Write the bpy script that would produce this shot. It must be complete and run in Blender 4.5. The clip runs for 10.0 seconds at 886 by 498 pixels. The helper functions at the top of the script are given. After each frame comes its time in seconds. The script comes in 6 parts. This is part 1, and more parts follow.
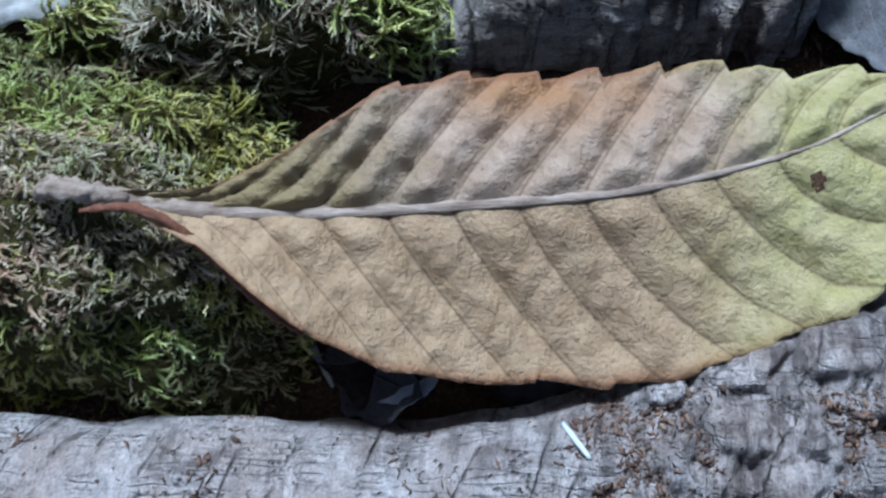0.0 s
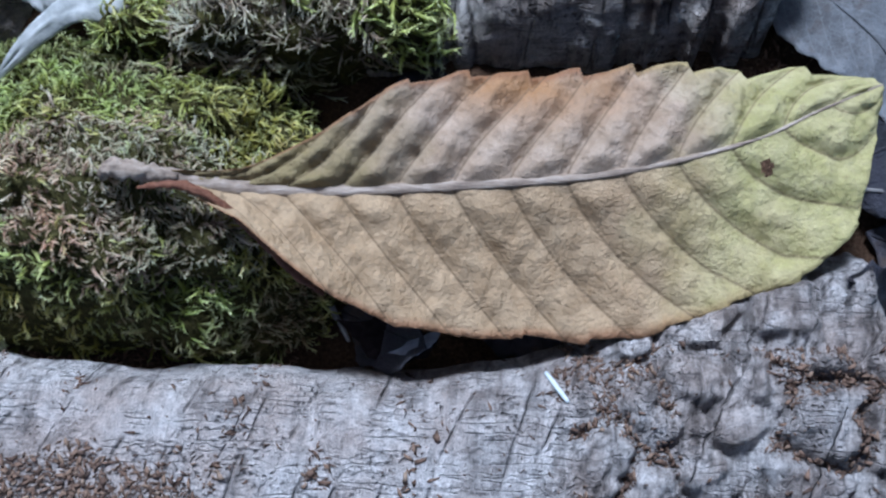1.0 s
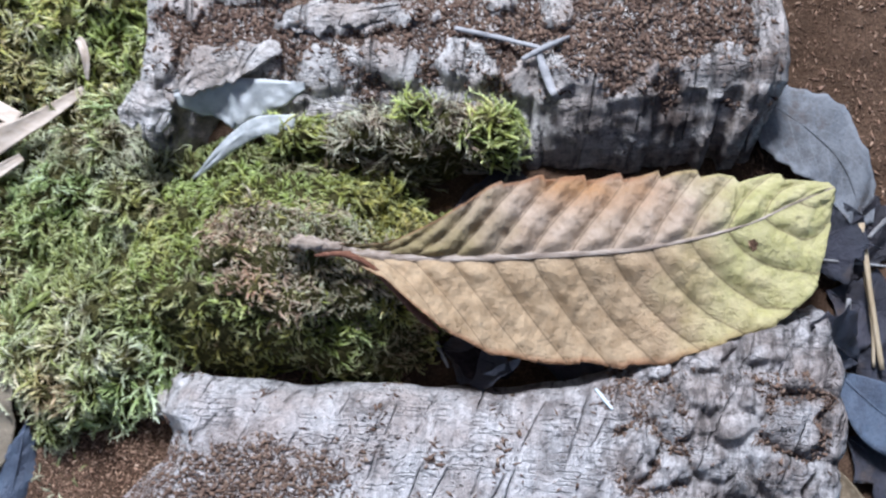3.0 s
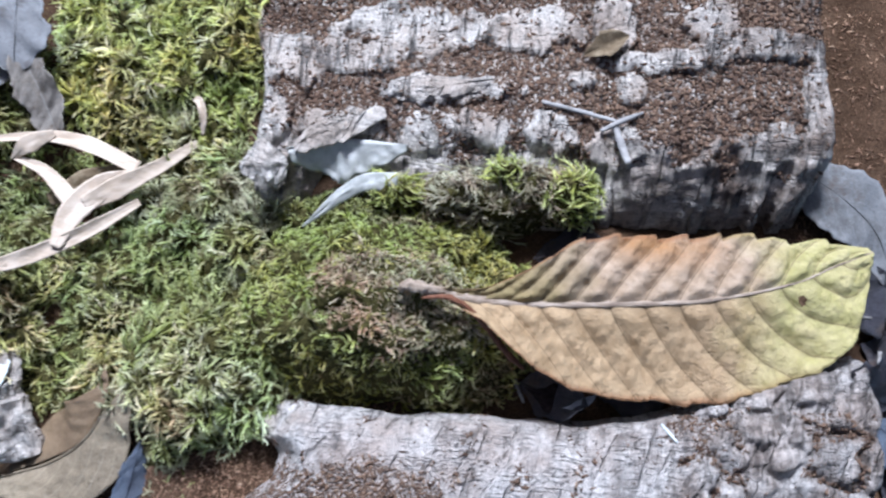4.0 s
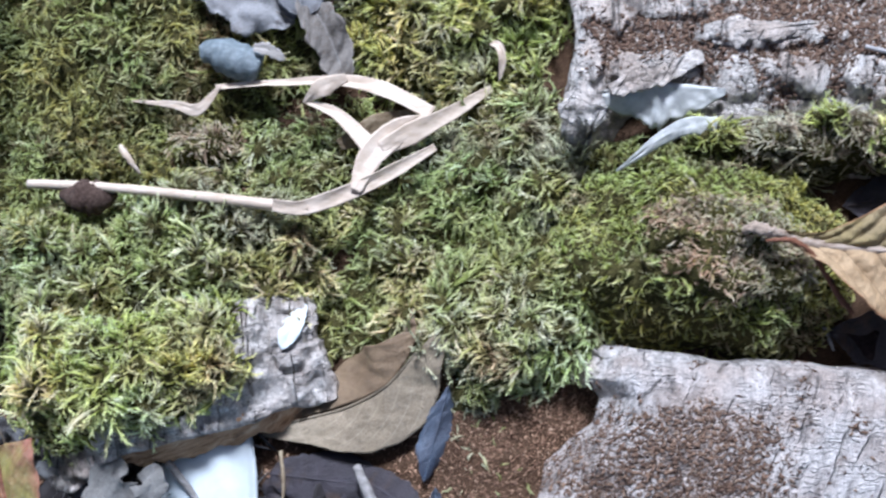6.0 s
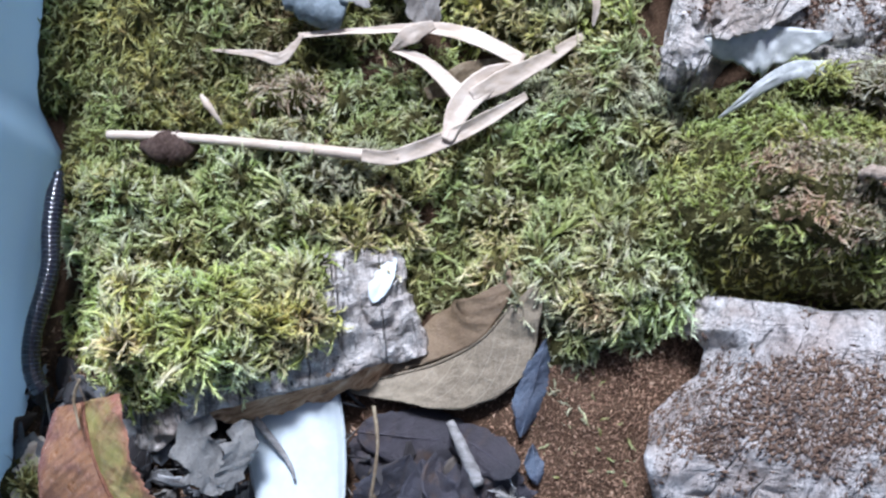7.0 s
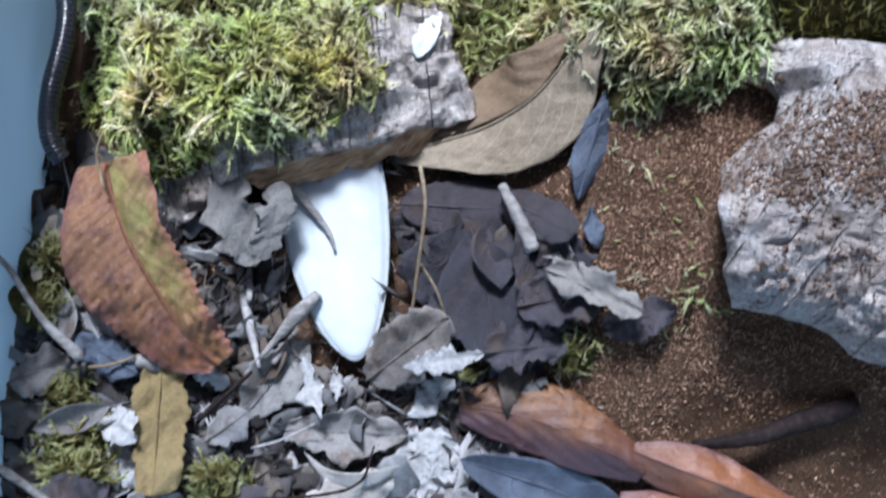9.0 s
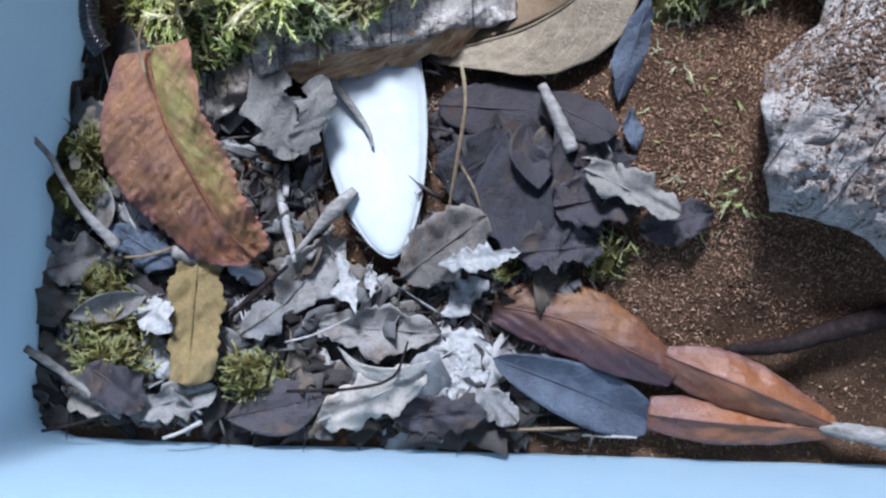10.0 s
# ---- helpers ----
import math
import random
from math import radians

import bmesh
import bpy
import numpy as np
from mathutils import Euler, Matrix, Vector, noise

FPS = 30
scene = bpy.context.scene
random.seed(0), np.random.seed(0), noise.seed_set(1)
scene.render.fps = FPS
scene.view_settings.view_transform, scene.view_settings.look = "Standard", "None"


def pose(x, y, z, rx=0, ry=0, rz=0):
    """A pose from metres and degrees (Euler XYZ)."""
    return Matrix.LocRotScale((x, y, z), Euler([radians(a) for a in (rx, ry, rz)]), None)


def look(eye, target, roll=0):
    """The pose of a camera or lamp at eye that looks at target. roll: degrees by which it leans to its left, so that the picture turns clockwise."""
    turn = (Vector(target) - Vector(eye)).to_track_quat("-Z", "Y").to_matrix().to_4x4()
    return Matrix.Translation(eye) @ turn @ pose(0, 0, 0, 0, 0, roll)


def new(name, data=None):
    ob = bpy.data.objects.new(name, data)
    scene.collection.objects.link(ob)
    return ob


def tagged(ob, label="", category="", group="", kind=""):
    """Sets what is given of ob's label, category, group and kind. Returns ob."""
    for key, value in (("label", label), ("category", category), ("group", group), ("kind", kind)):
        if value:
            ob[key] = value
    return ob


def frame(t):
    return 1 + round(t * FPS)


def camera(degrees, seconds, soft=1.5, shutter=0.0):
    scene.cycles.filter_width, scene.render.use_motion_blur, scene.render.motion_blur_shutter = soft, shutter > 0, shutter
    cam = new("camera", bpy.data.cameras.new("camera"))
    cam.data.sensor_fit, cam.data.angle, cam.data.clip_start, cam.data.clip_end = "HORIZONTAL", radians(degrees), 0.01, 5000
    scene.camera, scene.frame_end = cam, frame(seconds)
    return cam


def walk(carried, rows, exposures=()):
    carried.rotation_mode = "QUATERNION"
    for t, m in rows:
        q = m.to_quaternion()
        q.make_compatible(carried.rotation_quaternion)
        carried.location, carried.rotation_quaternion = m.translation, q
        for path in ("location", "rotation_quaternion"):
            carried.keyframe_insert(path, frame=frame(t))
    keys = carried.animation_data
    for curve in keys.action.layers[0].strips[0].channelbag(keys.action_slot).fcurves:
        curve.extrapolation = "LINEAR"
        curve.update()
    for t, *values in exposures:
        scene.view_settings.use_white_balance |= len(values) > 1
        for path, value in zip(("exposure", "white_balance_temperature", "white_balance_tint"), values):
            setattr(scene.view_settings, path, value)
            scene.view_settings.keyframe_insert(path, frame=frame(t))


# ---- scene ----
cam = camera(40.8, 10.0, soft=2.3, shutter=0.4)
METRES, EYE, TILT, LEAN, TURN = 0.65, 0.40, -87.0, 0.0, 0.0
ROWS = [
    (0.0, 0.0, 0.0, 0.0, -0.0, 0.0, 0.0),
    (0.5, -0.0008, -0.0418, -0.0017, 0.37, -0.91, -0.26),
    (1.0, 0.0023, -0.0792, 0.0001, 0.33, -1.28, -0.54),
    (1.5, -0.0013, -0.1398, 0.0042, 0.54, -0.56, -1.03),
    (2.0, -0.0022, -0.1956, 0.0115, 1.72, -0.37, 0.23),
    (3.5, -0.09, -0.3617, -0.0034, -0.65, 2.76, -2.16),
    (4.0, -0.1369, -0.4068, -0.0095, -1.31, 3.99, -2.81),
    (4.5, -0.1915, -0.4233, -0.0183, -1.03, 3.89, -2.38),
    (5.0, -0.2581, -0.4241, -0.0278, -1.2, 3.91, -2.4),
    (5.5, -0.324, -0.4102, -0.0396, -1.56, 3.46, -3.19),
    (6.0, -0.3734, -0.3938, -0.0499, -1.08, 3.07, -3.32),
    (7.5, -0.4686, -0.3388, -0.1033, -1.79, 2.4, -2.74),
    (8.0, -0.474, -0.3059, -0.1281, -2.25, 2.07, -1.71),
    (8.5, -0.4757, -0.2988, -0.1687, -2.0, 0.87, -2.45),
    (9.0, -0.4752, -0.2943, -0.2094, -1.22, -0.81, -2.71),
    (9.5, -0.4889, -0.2995, -0.2445, -0.53, -2.04, -3.0),
    (10.0, -0.4927, -0.296, -0.2582, -0.77, -2.51, -4.16),
]
walk(cam, [(t, pose(0, 0, EYE, TILT, LEAN, TURN) @ pose(METRES * x, METRES * y, METRES * z, 90 + pitch, roll, yaw)) for t, x, y, z, yaw, pitch, roll in ROWS],
     exposures=[(0.0, 0.35, 5450, 13), (1.5, 0.38, 5600, 18), (3.5, 0.78, 6100, 19), (5.5, 0.78, 6050, 20), (7.5, 0.80, 6000, 20), (10.0, 0.72, 6150, 19)])

# ---- daylight ----
SUN_HIGH, SUN_ROUND = 48.0, 12.0      # degrees above the horizon; degrees west of north
world = bpy.data.worlds.new("sky")
scene.world = world
world.use_nodes = True
sky = world.node_tree.nodes.new("ShaderNodeTexSky")
sky.sky_type, sky.sun_disc = "NISHITA", False
sky.dust_density, sky.ozone_density = 2.5, 0.8
sky.sun_elevation, sky.sun_rotation = radians(SUN_HIGH), radians(-SUN_ROUND)
world.node_tree.links.new(sky.outputs[0], world.node_tree.nodes["Background"].inputs[0])
world.node_tree.nodes["Background"].inputs[1].default_value = 0.045
sun_data = bpy.data.lights.new("sun", "SUN")
sun_data.energy, sun_data.angle, sun_data.color = 4.5, radians(11), (0.83, 0.925, 1.0)
sun = new("sun", sun_data)
a, e = radians(SUN_ROUND), radians(SUN_HIGH)
sun.matrix_world = look((-2 * math.sin(a) * math.cos(e), 2 * math.cos(a) * math.cos(e), 2 * math.sin(e)), (0, 0, 0))


# ---- node helper ----
class Nodes:
    """Short names for the shader nodes used below."""

    def __init__(self, name, rough=0.8, spec=0.3):
        self.mat = bpy.data.materials.new(name)
        self.mat.use_nodes = True
        self.tree = self.mat.node_tree
        self.bsdf = self.tree.nodes["Principled BSDF"]
        self.bsdf.inputs["Roughness"].default_value = rough
        self.bsdf.inputs["Specular IOR Level"].default_value = spec
        self.place = self.tree.nodes.new("ShaderNodeTexCoord").outputs["Object"]
        self.geo = self.tree.nodes.new("ShaderNodeNewGeometry")

    def put(self, node, socket, value):
        if isinstance(value, bpy.types.NodeSocket):
            self.tree.links.new(value, node.inputs[socket])
        else:
            node.inputs[socket].default_value = (*value, 1) if isinstance(value, tuple) and len(value) == 3 and node.inputs[socket].type == "RGBA" else value

    def scaled(self, x, y, z, turn=0.0, source=None):
        n, m = self.tree.nodes.new("ShaderNodeMapping"), self.tree.nodes.new("ShaderNodeMapping")
        self.put(n, "Vector", source or self.place)
        n.inputs["Rotation"].default_value = (0, 0, radians(turn))
        self.put(m, "Vector", n.outputs[0])
        m.inputs["Scale"].default_value = (x, y, z)
        return m.outputs[0]

    def noise(self, scale, detail=4.0, rough=0.55, vec=None, warp=0.0):
        n = self.tree.nodes.new("ShaderNodeTexNoise")
        self.put(n, "Vector", vec or self.place)
        self.put(n, "Scale", scale), self.put(n, "Detail", detail), self.put(n, "Roughness", rough), self.put(n, "Distortion", warp)
        return n.outputs["Fac"]

    def warped(self, amount, scale, vec=None):
        """Coordinates shaken by noise."""
        n, s, a = self.tree.nodes.new("ShaderNodeTexNoise"), self.tree.nodes.new("ShaderNodeVectorMath"), self.tree.nodes.new("ShaderNodeVectorMath")
        self.put(n, "Vector", self.place), self.put(n, "Scale", scale), self.put(n, "Detail", 3.0)
        s.operation = "SCALE"
        self.put(s, 0, n.outputs["Color"]), self.put(s, "Scale", amount)
        self.put(a, 0, vec or self.place), self.put(a, 1, s.outputs[0])
        return a.outputs[0]

    def cells(self, scale, vec=None, feature="F1", out="Distance"):
        n = self.tree.nodes.new("ShaderNodeTexVoronoi")
        n.feature = feature
        self.put(n, "Vector", vec or self.place), self.put(n, "Scale", scale)
        return n.outputs[out]

    def ramp(self, fac, *stops):
        n = self.tree.nodes.new("ShaderNodeValToRGB")
        self.put(n, "Fac", fac)
        el = n.color_ramp.elements
        while len(el) < len(stops):
            el.new(0.5)
        for k, (at, colour) in enumerate(stops):
            el[k].position = at
            el[k].color = (*colour, 1) if isinstance(colour, tuple) else (colour, colour, colour, 1)
        return n.outputs[0]

    def mix(self, fac, one, two, way="MIX"):
        n = self.tree.nodes.new("ShaderNodeMix")
        n.data_type, n.blend_type = "RGBA", way
        for s, v in ((0, fac), (6, one), (7, two)):
            if isinstance(v, bpy.types.NodeSocket):
                self.tree.links.new(v, n.inputs[s])
            else:
                n.inputs[s].default_value = (*v, 1) if isinstance(v, tuple) else v
        return n.outputs[2]

    def calc(self, op, one, two=0.0, three=0.0):
        n = self.tree.nodes.new("ShaderNodeMath")
        n.operation = op
        for s, v in enumerate((one, two, three)):
            self.put(n, s, v)
        return n.outputs[0]

    def uv(self):
        n = self.tree.nodes.new("ShaderNodeUVMap")
        s = self.tree.nodes.new("ShaderNodeSeparateXYZ")
        self.tree.links.new(n.outputs[0], s.inputs[0])
        return s.outputs[0], s.outputs[1]

    def bump(self, height, strength=0.5, distance=0.001, under=None):
        n = self.tree.nodes.new("ShaderNodeBump")
        self.put(n, "Height", height), self.put(n, "Strength", strength), self.put(n, "Distance", distance)
        if under:
            self.put(n, "Normal", under)
        return n.outputs[0]

    def glowing_through(self, colour, share):
        """Thin stuff that lets part of the light through."""
        thin, both = self.tree.nodes.new("ShaderNodeBsdfTranslucent"), self.tree.nodes.new("ShaderNodeMixShader")
        self.put(thin, "Color", colour)
        both.inputs[0].default_value = share
        self.tree.links.new(self.bsdf.outputs[0], both.inputs[1]), self.tree.links.new(thin.outputs[0], both.inputs[2])
        self.tree.links.new(both.outputs[0], self.tree.nodes["Material Output"].inputs[0])

    def done(self, colour, rough=None, normal=None):
        self.put(self.bsdf, "Base Color", colour)
        if rough is not None:
            self.put(self.bsdf, "Roughness", rough)
        if normal is not None:
            self.put(self.bsdf, "Normal", normal)
        return self.mat


# ---- materials ----
def plastic_material():
    n = Nodes("pale_blue_plastic", 0.38, 0.45)
    fine, wide = n.noise(60, 5), n.noise(7, 3)
    streak = n.noise(30, 4, vec=n.scaled(1, 1, 0.15))
    c = n.ramp(wide, (0.3, (0.64, 0.83, 0.94)), (0.7, (0.71, 0.87, 0.96)))
    c = n.mix(n.calc("MULTIPLY", streak, 0.25), c, (0.60, 0.75, 0.84))
    n.glowing_through(c, 0.65)
    return n.done(c, n.ramp(fine, (0.3, 0.3), (0.7, 0.5)), n.bump(wide, 0.2, 0.004))


def coir_material():
    n = Nodes("brown_coir", 0.95, 0.1)
    fib, wide = n.noise(900, 6, 0.7), n.noise(35, 4)
    c = n.ramp(fib, (0.3, (0.034, 0.020, 0.012)), (0.5, (0.112, 0.066, 0.041)), (0.7, (0.22, 0.140, 0.090)))
    c = n.mix(n.ramp(wide, (0.4, 0.0), (0.65, 0.6)), c, (0.05, 0.028, 0.016))
    return n.done(c, None, n.bump(fib, 0.9, 0.002))


def crumb_material(name, light, grey):
    n = Nodes(name, 0.92, 0.15)
    tones = [(0.0, (0.06, 0.030, 0.017)), (0.35, (0.130, 0.074, 0.046)), (0.7, (0.21, 0.125, 0.080)), (0.95, (0.26, 0.170, 0.11)), (1.0, (0.32, 0.23, 0.16))]
    c = n.ramp(n.geo.outputs["Random Per Island"], *[(at, tuple(light * v + grey for v in tone)) for at, tone in tones])
    return n.done(n.mix(n.ramp(n.noise(28, 3), (0.42, 0.0), (0.64, 0.4)), c, (0.10, 0.062, 0.046)))


def bark_material(name, along, pale, dark, brown, crack=1.0, worn=0.6, slant=7, coarse=80, fibre=0.0, sparse=0.0, rotten=None, soot=0.0, rubbed=0.7):
    """Weathered cork: pale crust, thin growth lines along `along` degrees, straight broken cracks across them, brown rubbed patches;
    rotten: x from and to which it turns brown; soot: share of black weather streaks; rubbed: of brown rubbed patches."""
    n = Nodes(name, 0.92, 0.15)
    crust, grit, wide, mid = n.noise(330, 8, 0.75), n.noise(1300, 4, 0.7), n.noise(17, 5, 0.62), n.noise(75, 5, 0.65)

    upright = n.cells(coarse, n.warped(0.0028, 60, n.scaled(1.0, 0.10, 0.14, along + slant)), "DISTANCE_TO_EDGE")
    across = n.calc("MULTIPLY", n.ramp(upright, (0.0, 1.0), (0.045, 0.0)), n.ramp(n.noise(70, 4), (0.40 + sparse, 0.0), (0.52 + sparse, 1.0)))
    level = n.cells(300, n.warped(0.0022, 80, n.scaled(0.10, 1.2, 1.2, along)), "DISTANCE_TO_EDGE")
    fine = n.calc("MULTIPLY", n.ramp(level, (0.0, 1.0), (0.10, 0.0)), n.ramp(n.noise(85, 4), (0.44, 0.0), (0.58, 1.0)))
    pits = n.calc("MULTIPLY", n.ramp(n.cells(420, n.warped(0.01, 90)), (0.16, 1.0), (0.36, 0.0)), n.ramp(n.noise(44, 4, 0.7), (0.5, 0.0), (0.6, 1.0)))
    c = n.ramp(crust, (0.3, tuple(0.52 * v for v in pale)), (0.44, tuple(0.84 * v for v in pale)), (0.55, pale), (0.72, tuple(min(0.85, 1.25 * v) for v in pale)))
    tint = n.ramp(n.noise(38, 4, 0.6), (0.40, (1.0, 0.985, 0.96)), (0.62, (0.80, 0.71, 0.65)))
    c = n.mix(1.0, c, tint, "MULTIPLY")
    c = n.mix(0.7, c, n.ramp(grit, (0.32, (0.48, 0.45, 0.43)), (0.5, (1.0, 1.0, 1.0)), (0.68, (1.22, 1.2, 1.18))), "MULTIPLY")
    grain = n.noise(260, 6, 0.72, n.warped(0.003, 60, n.scaled(1.0, 0.14, 0.3, along + 4)))
    where = n.ramp(n.noise(22, 3, vec=n.scaled(1, 1, 1, 25)), (0.45, 0.25), (0.58, 1.0))
    if rotten:
        ax = n.tree.nodes.new("ShaderNodeSeparateXYZ")
        n.put(ax, 0, n.place)
        east = n.ramp(n.calc("MULTIPLY_ADD", n.calc("SUBTRACT", ax.outputs[0], rotten[0]), 1 / (rotten[1] - rotten[0]), n.calc("MULTIPLY", n.calc("SUBTRACT", wide, 0.5), 1.6)), (0.2, 0.0), (0.8, 1.0))
        where = n.calc("MAXIMUM", where, n.calc("MULTIPLY", east, 1.2))
        c = n.mix(n.calc("MULTIPLY", east, n.ramp(mid, (0.42, 0.15), (0.62, 0.7))), c, n.ramp(crust, (0.35, tuple(0.35 * v for v in brown)), (0.65, tuple(1.1 * v for v in brown))))
    c = n.mix(n.calc("MULTIPLY", n.ramp(grain, (0.40, 1.0), (0.53, 0.0)), n.calc("MULTIPLY", where, fibre)), c, tuple(0.25 * v for v in brown))
    c = n.mix(n.ramp(mid, (0.48, 0.0), (0.66, worn)), c, tuple(0.35 * v for v in brown))
    c = n.mix(n.ramp(wide, (0.54, 0.0), (0.66, rubbed)), c, n.ramp(crust, (0.35, tuple(0.35 * v for v in brown)), (0.65, tuple(1.3 * v for v in brown))))
    if soot:
        streak = n.noise(150, 8, 0.75, n.scaled(0.9, 0.20, 0.28, along))
        c = n.mix(n.calc("MULTIPLY", n.ramp(streak, (0.50, 0.0), (0.60, soot)), n.ramp(n.noise(24, 4), (0.42, 0.0), (0.52, 1.0))), c, (0.022, 0.022, 0.024))
    c = n.mix(n.calc("MULTIPLY", fine, 0.5), c, tuple(0.25 * v for v in pale))
    gaps = n.calc("MAXIMUM", across, pits)
    c = n.mix(n.calc("MULTIPLY", gaps, 0.8 * crack), c, dark)
    h = n.calc("SUBTRACT", n.calc("ADD", n.calc("MULTIPLY", crust, 0.9), n.calc("ADD", n.calc("MULTIPLY", mid, 1.0), n.calc("MULTIPLY_ADD", grit, 0.3, n.calc("MULTIPLY", grain, 2.0 * fibre)))),
               n.calc("ADD", gaps, n.calc("MULTIPLY", fine, 0.4)))
    return n.done(c, None, n.bump(h, 1.0, 0.0030))


def cork_edge_material():
    n = Nodes("brown_cork_edge", 0.9, 0.15)
    lines, spots = n.noise(70, 6, 0.6, n.scaled(0.6, 2, 8)), n.noise(55, 4)
    c = n.ramp(lines, (0.3, (0.16, 0.085, 0.045)), (0.5, (0.46, 0.28, 0.16)), (0.7, (0.66, 0.50, 0.34)))
    c = n.mix(n.ramp(spots, (0.6, 0.0), (0.68, 0.85)), c, (0.03, 0.016, 0.012))
    return n.done(c, None, n.bump(lines, 0.8, 0.002))


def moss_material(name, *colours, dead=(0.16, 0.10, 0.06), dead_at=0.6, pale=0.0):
    """Moss fronds: each tuft and each frond has its own tone (second UV value), browner at its foot, paler at its tips,
    both pushed further to paint in shaded gaps and lit tips; some patches have dried out.
    """
    n = Nodes(name, 0.75, 0.2)
    k = len(colours) - 1
    s, tone = n.uv()
    c = n.ramp(tone, *[(q / k, colours[q]) for q in range(k + 1)])
    wide = n.noise(26, 3, 0.6)
    c = n.mix(n.ramp(wide, (dead_at, 0.0), (dead_at + 0.07, 0.9)), c, n.ramp(n.geo.outputs["Random Per Island"], (0.1, tuple(0.5 * v for v in dead)), (0.8, dead), (1.0, tuple(min(0.8, 1.8 * v) for v in dead))))
    warm = n.ramp(n.noise(15, 3, 0.6, n.scaled(1, 1, 1, 70)), (0.38, (0.80, 1.0, 0.80)), (0.5, (1.0, 1.0, 0.90)), (0.62, (1.18, 0.98, 0.76)))
    c = n.mix(0.8, c, warm, "MULTIPLY")
    if pale:
        c = n.mix(n.ramp(n.noise(19, 2, vec=n.scaled(1, 1, 1, 40)), (0.54, 0.0), (0.64, pale)), c, (0.54, 0.53, 0.40))
    # Feet darkened, then tips paled: shade of the gaps put into frond colour.
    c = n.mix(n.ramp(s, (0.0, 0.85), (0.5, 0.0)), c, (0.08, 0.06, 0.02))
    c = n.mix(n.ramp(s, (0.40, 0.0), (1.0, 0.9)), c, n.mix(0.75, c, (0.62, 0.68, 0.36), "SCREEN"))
    n.glowing_through(c, 0.4)
    return n.done(c)


def moss_bed_material():
    n = Nodes("moss_bed", 0.95, 0.05)
    f = n.noise(420, 6, 0.7)
    return n.done(n.ramp(f, (0.3, (0.03, 0.026, 0.012)), (0.6, (0.12, 0.11, 0.04)), (0.8, (0.20, 0.16, 0.085))), None, n.bump(f, 1.0, 0.004))


def leaf_material(name, base, tip, blotch, vein, veins=12, slant=0.3, rough=0.7, gloss=0.25, turn_at=(0.62, 0.85), edge=None, amount=0.5, grain=1.0, lines=0.3, varied=False, across=None, spotty=0.5):
    """A leaf blade: colour from base to tip along the midrib, mottling, lighter or darker side veins, fine net and relief."""
    n = Nodes(name, rough, gloss)
    s, t = n.uv()
    far = n.calc("ABSOLUTE", t)
    mottle, wide, fine = n.noise(110, 5, 0.65), n.noise(24, 3, 0.6), n.noise(600, 4, 0.7)
    along = n.calc("ADD", s, n.calc("MULTIPLY", n.calc("SUBTRACT", wide, 0.5), 0.35))
    c = n.mix(n.ramp(along, (turn_at[0], 0.0), (turn_at[1], 1.0)), base, tip)
    c = n.mix(n.ramp(n.calc("ADD", n.calc("MULTIPLY", mottle, 0.5), n.calc("MULTIPLY", wide, 0.5)), (0.44, 0.0), (0.62, amount)), c, blotch)
    if edge:
        c = n.mix(n.ramp(n.calc("ADD", far, n.calc("MULTIPLY", n.calc("SUBTRACT", wide, 0.5), 0.8)), (0.72, 0.0), (1.0, 0.8)), c, edge)
    if across:
        c = n.mix(n.ramp(n.calc("ADD", n.calc("MULTIPLY_ADD", t, 0.5, 0.5), n.calc("MULTIPLY", n.calc("SUBTRACT", wide, 0.5), 0.6)), (0.35, 0.0), (0.8, 0.9)), c, across)
    c = n.mix(n.ramp(fine, (0.35, 0.25), (0.65, 0.0)), c, tuple(0.5 * v for v in blotch))
    phase = n.calc("FRACT", n.calc("MULTIPLY", n.calc("SUBTRACT", s, n.calc("MULTIPLY", n.calc("POWER", far, 1.25), slant)), float(veins)))
    off = n.calc("ABSOLUTE", n.calc("SUBTRACT", phase, 0.5))
    c = n.mix(n.ramp(off, (0.015, lines), (0.05, 0.0)), c, vein)
    spots = n.noise(330, 4, 0.7)
    c = n.mix(n.ramp(spots, (0.58, 0.0), (0.7, spotty)), c, tuple(0.35 * v for v in blotch))
    mesh = n.cells(420, n.warped(0.004, 120), "DISTANCE_TO_EDGE")
    c = n.mix(n.ramp(mesh, (0.0, 0.7 * lines), (0.10, 0.0)), c, vein)
    if varied:
        c = n.mix(n.ramp(n.calc("ADD", far, n.calc("MULTIPLY", n.calc("SUBTRACT", mottle, 0.5), 0.7)), (0.82, 0.0), (1.0, 0.45)), c, tuple(1.5 * v for v in tip))
        c = n.mix(n.ramp(n.noise(60, 5, 0.7), (0.55, 0.0), (0.68, 0.6)), c, (0.10, 0.065, 0.045))
    each = n.tree.nodes.new("ShaderNodeObjectInfo").outputs["Random"]
    c = n.mix(1.0, c, n.ramp(each, (0.0, (0.66, 0.58, 0.52)), (0.3, (1.15, 1.12, 1.08)), (0.6, (0.70, 0.75, 0.80)), (0.85, (1.3, 1.26, 1.18)), (1.0, (0.85, 0.76, 0.66))) if varied else (0.95, 0.95, 0.95), "MULTIPLY")
    net = n.noise(850, 5, 0.65)
    h = n.calc("ADD", n.calc("MULTIPLY", net, 0.8), n.calc("MULTIPLY", mottle, 0.9))
    return n.done(c, n.ramp(mottle, (0.3, max(0.2, rough - 0.12)), (0.7, rough + 0.1)), n.bump(h, min(1.0, 0.45 * grain), 0.0012 * max(1.0, grain * 0.7)))


